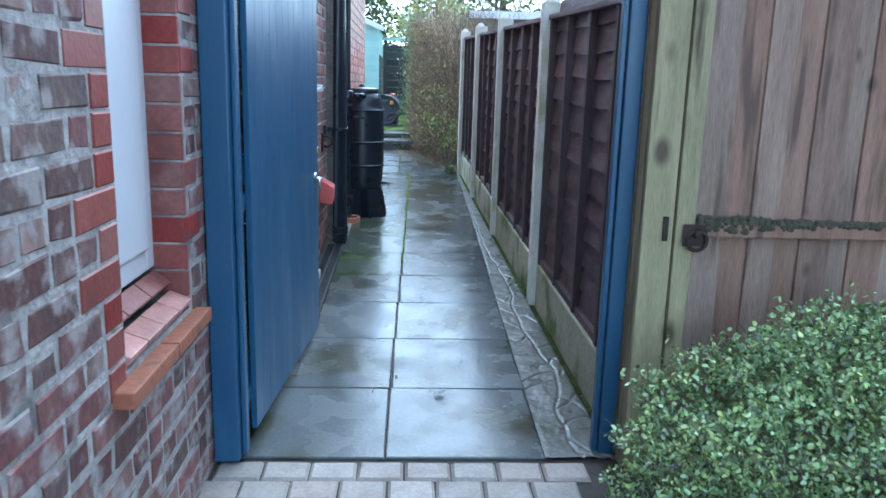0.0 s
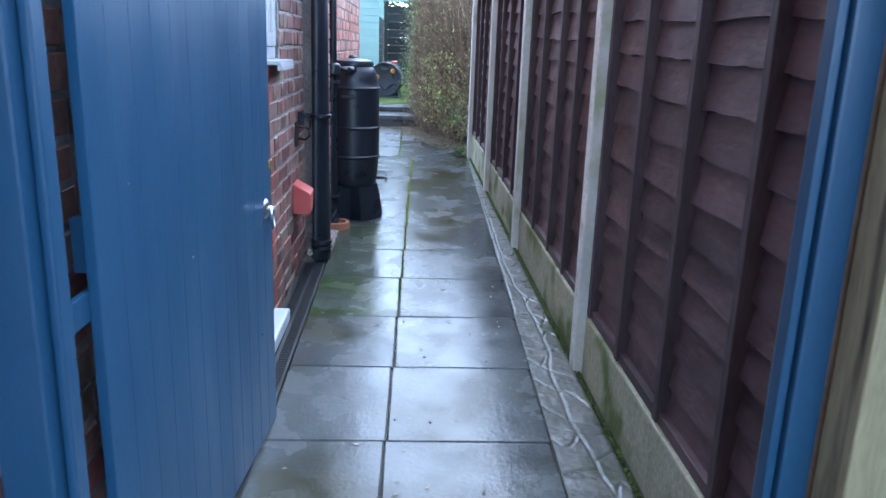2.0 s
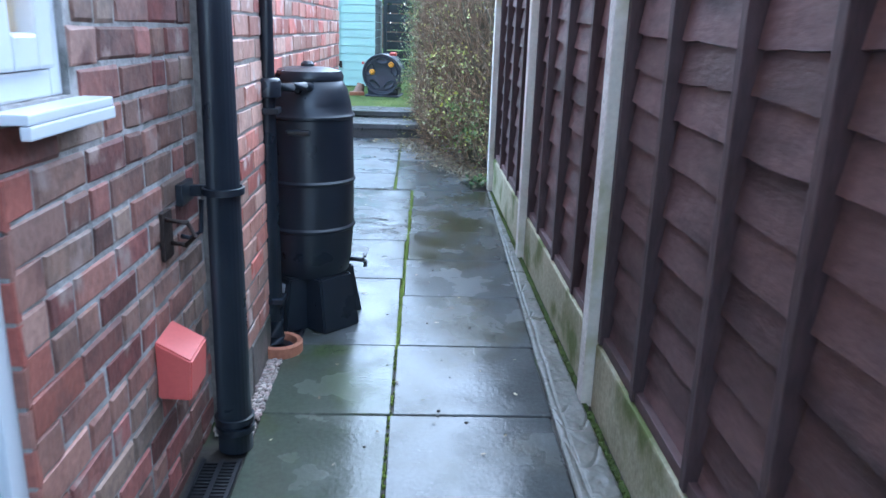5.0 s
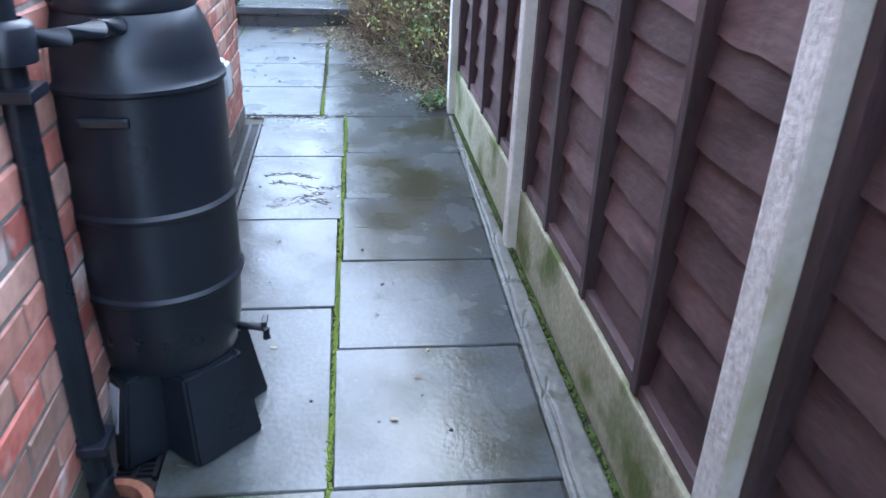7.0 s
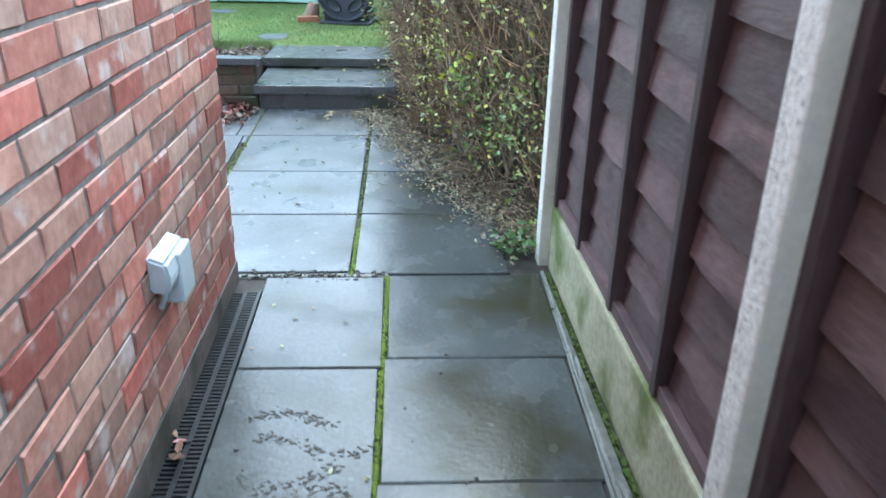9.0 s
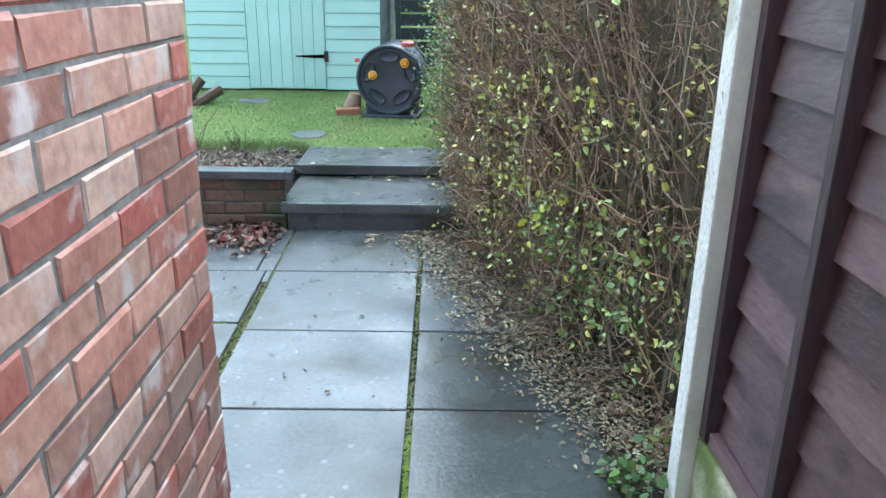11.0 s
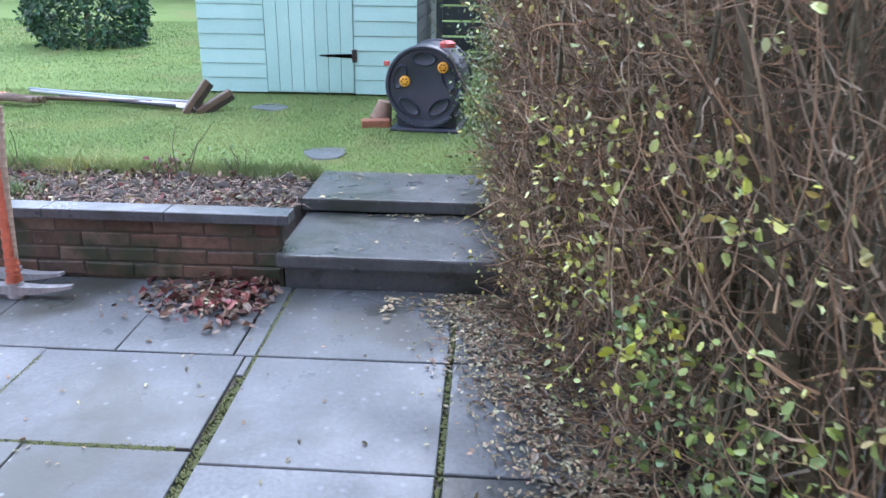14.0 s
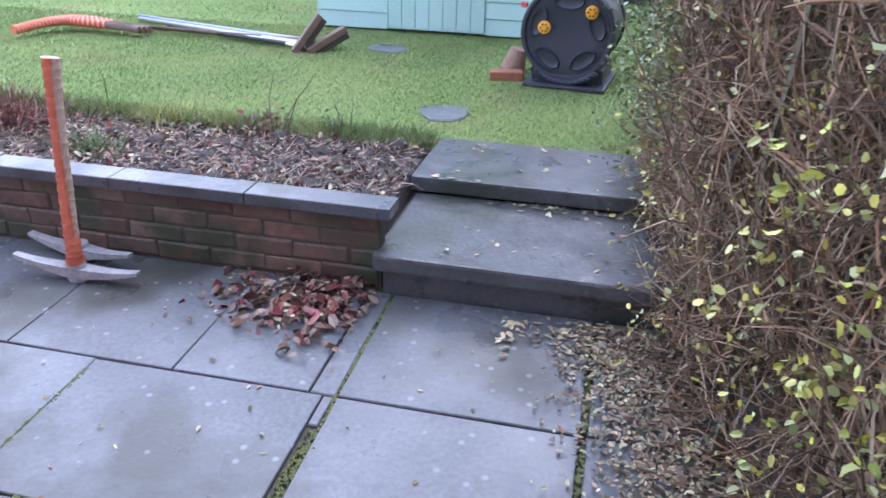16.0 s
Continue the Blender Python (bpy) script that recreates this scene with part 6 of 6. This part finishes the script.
for y in vsy:
    lo, hi = np.searchsorted(groove[:, 1], (y - 0.015, y + 0.015))
    near_g = groove[lo:hi]
    for u in us:
        x = edge_x(u, y)
        d2 = ((near_g - (x, y)) ** 2).sum(1).min() if len(near_g) else 1.0
        fall = 0.008 * max(0.0, (u - 0.93) / 0.07) ** 2
        vs.append((x, y, gz(y) + 0.001 + 0.004 * noise.noise((x * 13, y * 13, 3)) + 0.002 * noise.noise((x * 40, y * 40, 5)) - 0.0075 * math.exp(-d2 / 0.000022) - fall))
nu = len(us)
for i in range(len(vsy) - 1):
    for k in range(nu - 1):
        fs.append((i * nu + k, i * nu + k + 1, (i + 1) * nu + k + 1, (i + 1) * nu + k))
b0 = len(vs)
for i, y in enumerate(vsy):
    x, _, z = vs[i * nu + nu - 1]
    vs.append((x + 0.002, y, z - 0.04))
    if i:
        fs.append((i * nu + nu - 1, (i - 1) * nu + nu - 1, b0 + i - 1, b0 + i))
tagged(new("path_edging", mesh("path_edging", vs, fs, CRAZY, smooth=True)), "wet concrete edging scribed with crazy paving lines", "edging", kind="structure")

# patio
patio = thing("patio", "damp blue-grey patio slabs with leaf-filled joints", "patio", kind="structure")
for k, (a, b) in enumerate(zip([9.915, 10.495, 11.075, 11.70], [10.495, 11.075, 11.70, 12.30])):
    lay_slab(patio, -0.835 if k else -0.84, -0.128, a + 0.003, b - 0.003, PATIO, 300 + k, bev=0.0035, rough=0.002)
for k, (a, b) in enumerate(zip([9.895, 10.50, 11.08, 11.71], [10.50, 11.08, 11.71, 12.30])):
    lay_slab(patio, -0.108, 0.52, a + 0.005, b - 0.005, SLAB if k < 2 else PATIO, 320 + k, bev=0.0035, rough=0.002)
lay_slab(patio, -0.876, -0.846, 11.565, 11.692, PATIO, 331, bev=0.0035, rough=0.001)
lay_slab(patio, -0.9235, -0.846, 11.70, 12.3, PATIO, 330, bev=0.0035, rough=0.002)
n = 340
for a, b, xs_ in ((11.70, 12.33, [-0.928, -1.375, -1.97, -2.57, -3.17, -3.8]), (11.145, 11.695, [-0.879, -1.635, -2.24, -2.84, -3.6]), (10.57, 11.135, [-0.872, -1.4, -2.1, -2.7, -3.4]), (9.95, 10.56, [-0.872, -1.64, -2.24, -2.9])):
    for x1_, x0_ in zip(xs_, xs_[1:]):
        lay_slab(patio, x0_ + 0.002, x1_ - 0.002, a + 0.002, b - 0.002, PATIO, n, bev=0.003, rough=0.003)
        n += 1

bm = bmesh.new()
for k in range(900):
    if k % 2:
        x, y = -0.839 + rr.gauss(0, 0.005), 10.0 + 2.25 * rr.random() ** 0.8
    else:
        x, y = -0.118 + rr.gauss(0, 0.006), rr.uniform(10.2, 12.25)
    s_ = rr.uniform(0.003, 0.008)
    lathe([(0, s_ * 0.5), (s_ * 0.8, s_ * 0.2), (s_, -0.01)], 6, bm, pose(x, y, gz(y) - 0.004, 0, 0, rr.uniform(0, 90)) @ Matrix.Diagonal((1.0, 1.6, 1, 1)))
for k in range(1500):
    t = rr.random()
    if k < 560:
        x, y = -0.93 - 0.55 * t ** 1.3, 11.14 + rr.gauss(0, 0.006)
    elif k < 850:
        x, y = -1.635 + rr.gauss(0, 0.006), 11.15 + 0.5 * t
    else:
        x, y = rr.uniform(-0.868, -0.84), 10.0 + 1.55 * t
    s_ = rr.uniform(0.002, 0.0058)
    lathe([(0, s_ * 0.9), (s_ * 0.8, s_ * 0.4), (s_, -0.012)], 6, bm, pose(x, y, gz(y) - 0.003, 0, 0, rr.uniform(0, 90)) @ Matrix.Diagonal((1.0, 1.5, 1, 1)))
mo = part("joint_debris", bm, surface("mossy_joint_debris", (0.045, 0.058, 0.018), (0.12, 0.135, 0.045), 30, 0.9, 0.6, 90), patio, "moss and leaf crumbs in the joints")
tagged(mo, kind="stuff")

# block paving in front of the gate
drive = thing("driveway", "tumbled brown-grey block paving before the gate", "driveway", kind="structure")
row = 0
y = 2.632
while y > -2.0:
    x = -0.512 - (0.06 if row % 2 else 0.0) - 0.172 * 1
    while x < 0.6:
        lay_slab(drive, x + 0.003, x + 0.169, y - 0.126, y - 0.002, BLOCK, 500 + row * 20 + int(x * 10), bev=0.01, rough=0.002, lift=-0.002)
        x += 0.172
    y -= 0.13
    row += 1


# ---- bricks ----
def brick_mesh(w, h, depth, mat, bev=0.004, worn=None):
    """A brick face at x = 0, its chamfered front looking along x."""
    vs = []
    for x, ins in ((-depth, 0), (-bev, 0), (0, bev)):
        vs += [(x, -w / 2 + ins, -h / 2 + ins), (x, w / 2 - ins, -h / 2 + ins), (x, w / 2 - ins, h / 2 - ins), (x, -w / 2 + ins, h / 2 - ins)]
    fs = [(8, 9, 10, 11)] + [(b + i, b + (i + 1) % 4, b + 4 + (i + 1) % 4, b + 4 + i) for b in (0, 4) for i in range(4)]
    if worn:
        j_ = 0.0065 if mat is OLD_BRICK else 0.0038
        vs = [(x + worn.uniform(-0.0025, 0.0015) * (k > 7), y + worn.uniform(-j_, j_), z + worn.uniform(-j_, j_)) for k, (x, y, z) in enumerate(vs)]
    return mesh("brick", vs, fs, mat)


CACHE = {}


def lay_bricks(wall, xf, y0, y1, z0, z1, openings, mat, edge_mat, joint=0.011, course=0.08, length=0.236, anchor=None, limit=300, seed=1, headers=False):
    rr = random.Random(seed)
    pieces = []
    row = 0
    z = z0
    while z + course <= z1 + 0.001:
        zc = z + course / 2
        anc = (y1 if anchor is None else anchor)
        start = anc - (length / 2 if row % 2 else 0)
        k0 = math.floor((y0 - start) / length)
        y = start + k0 * length
        while y < y1:
            segs = [(max(y, y0), min(y + length, y1))]
            if headers and (row + int(round((y - start) / length))) % 3 == 0:
                m_ = (segs[0][0] + segs[0][1]) / 2
                segs = [(segs[0][0], m_), (m_, segs[0][1])]
            for o in openings:
                if o[2] - 0.02 < zc < o[3] + 0.02:
                    nxt = []
                    for a, b in segs:
                        if b <= o[0] or a >= o[1]:
                            nxt.append((a, b))
                        else:
                            if a < o[0]:
                                nxt.append((a, o[0]))
                            if b > o[1]:
                                nxt.append((o[1], b))
                    segs = nxt
            for a, b in segs:
                if b - a > 0.045:
                    red = any(o[2] - 0.02 < zc < o[3] + 0.02 and (abs(b - o[0]) < 0.002 or abs(a - o[1]) < 0.002) for o in openings)
                    pieces.append((a, b, zc, red))
            y += length
        z += course
        row += 1
    pieces.sort(key=lambda p: abs(p[2] - 1.0))
    rest_v, rest_f = [], []
    for i, (a, b, zc, red) in enumerate(pieces):
        w = round(b - a - joint + rr.uniform(-0.002, 0.002), 3)
        mt = edge_mat if red else mat
        x = xf + rr.uniform(-0.002, 0.002) + (0.001 if red else 0)
        cy_ = (a + b) / 2
        dz = rr.uniform(-0.0015, 0.0015)
        if i < limit:
            old = mt is not RED_BRICK
            key = (w, mt.name, rr.randrange(5) if old else 0)
            if key not in CACHE:
                CACHE[key] = brick_mesh(w, course - (0.008 if red else joint), 0.025, mt, bev=0.007 if mt in (OLD_BRICK, SIDE_BRICK) else 0.0045, worn=rr if old else None)
            ob = new("brick", CACHE[key])
            ob.parent = wall
            ob.location = (x, cy_, zc + dz)
            ob.rotation_euler = (rr.uniform(-0.006, 0.006), 0, rr.uniform(-0.004, 0.004))
        else:
            n_ = len(rest_v)
            me = brick_mesh(w, course - joint, 0.025, mt)
            rest_v += [(v.co.x + x, v.co.y + cy_, v.co.z + zc) for v in me.vertices]
            rest_f += [tuple(n_ + q for q in f.vertices) for f in me.polygons]
            bpy.data.meshes.remove(me)
    if rest_v:
        ob = new("bricks", mesh("bricks", rest_v, rest_f, mat))
        ob.parent = wall
        tagged(ob, kind="stuff")


lay_bricks(wall_front, XF, 0.3, 2.72, -0.167, 2.42, [(FRONT_WINDOW[0], FRONT_WINDOW[1], 0.6, 1.95)], OLD_BRICK, RED_BRICK, anchor=FRONT_WINDOW[0], seed=2, headers=True, course=0.087, joint=0.0135)
lay_bricks(wall_side, XW, 2.73, 6.28, -0.125, 2.42, [DOOR, SIDE_WINDOW], SIDE_BRICK, SIDE_RED, anchor=5.06, seed=3, limit=320, headers=True, course=0.086, joint=0.011)
lay_bricks(wall_extension, XE, 6.28, 9.868, 0.314, 2.42, [], NEW_BRICK, NEW_BRICK, anchor=9.757, seed=4, joint=0.0105, course=0.0826, length=0.222)
# reveal bricks beside the front window
for k in range(16):
    z = 0.743 + k * 0.087
    me = CACHE.setdefault("reveal", brick_mesh(0.125, 0.08, 0.02, RED_BRICK))
    ob = new("brick", me)
    ob.parent = wall_front
    ob.matrix_world = pose(-0.76, FRONT_WINDOW[1] - 0.004, z, 0, 0, -90)
# brick returns beside the door
for k in range(13):
    me = CACHE.setdefault("return", brick_mesh(0.05, 0.079, 0.02, SIDE_RED))
    ob = new("brick", me)
    ob.parent = wall_side
    ob.matrix_world = pose(-0.685, DOOR[1] - 0.003, 0.21 + 0.086 * k - 0.048, 0, 0, -90)
# courses of the garden wall, facing the patio
rr = random.Random(8)
for row in range(4):
    z = 0.329 + row * 0.0705
    x = -0.905
    if row % 2:
        me = CACHE.setdefault("garden half", brick_mesh(0.103, 0.0645, 0.02, GARDEN_BRICK, bev=0.006, worn=rr))
        ob = new("brick", me)
        ob.parent = gw
        ob.matrix_world = pose(x - 0.055, 12.330, z + 0.035, 0, 0, -90)
        x -= 0.112
    while x > -5.2:
        key = ("garden", rr.randrange(4))
        if key not in CACHE:
            CACHE[key] = brick_mesh(0.214 + 0.003 * key[1], 0.0645, 0.02, GARDEN_BRICK, bev=0.006, worn=rr)
        ob = new("brick", CACHE[key])
        ob.parent = gw
        ob.matrix_world = pose(x - 0.112, 12.330 + rr.uniform(-0.003, 0.003), z + 0.035 + rr.uniform(-0.001, 0.001), rr.uniform(-0.5, 0.5), 0, -90)
        x -= 0.2245
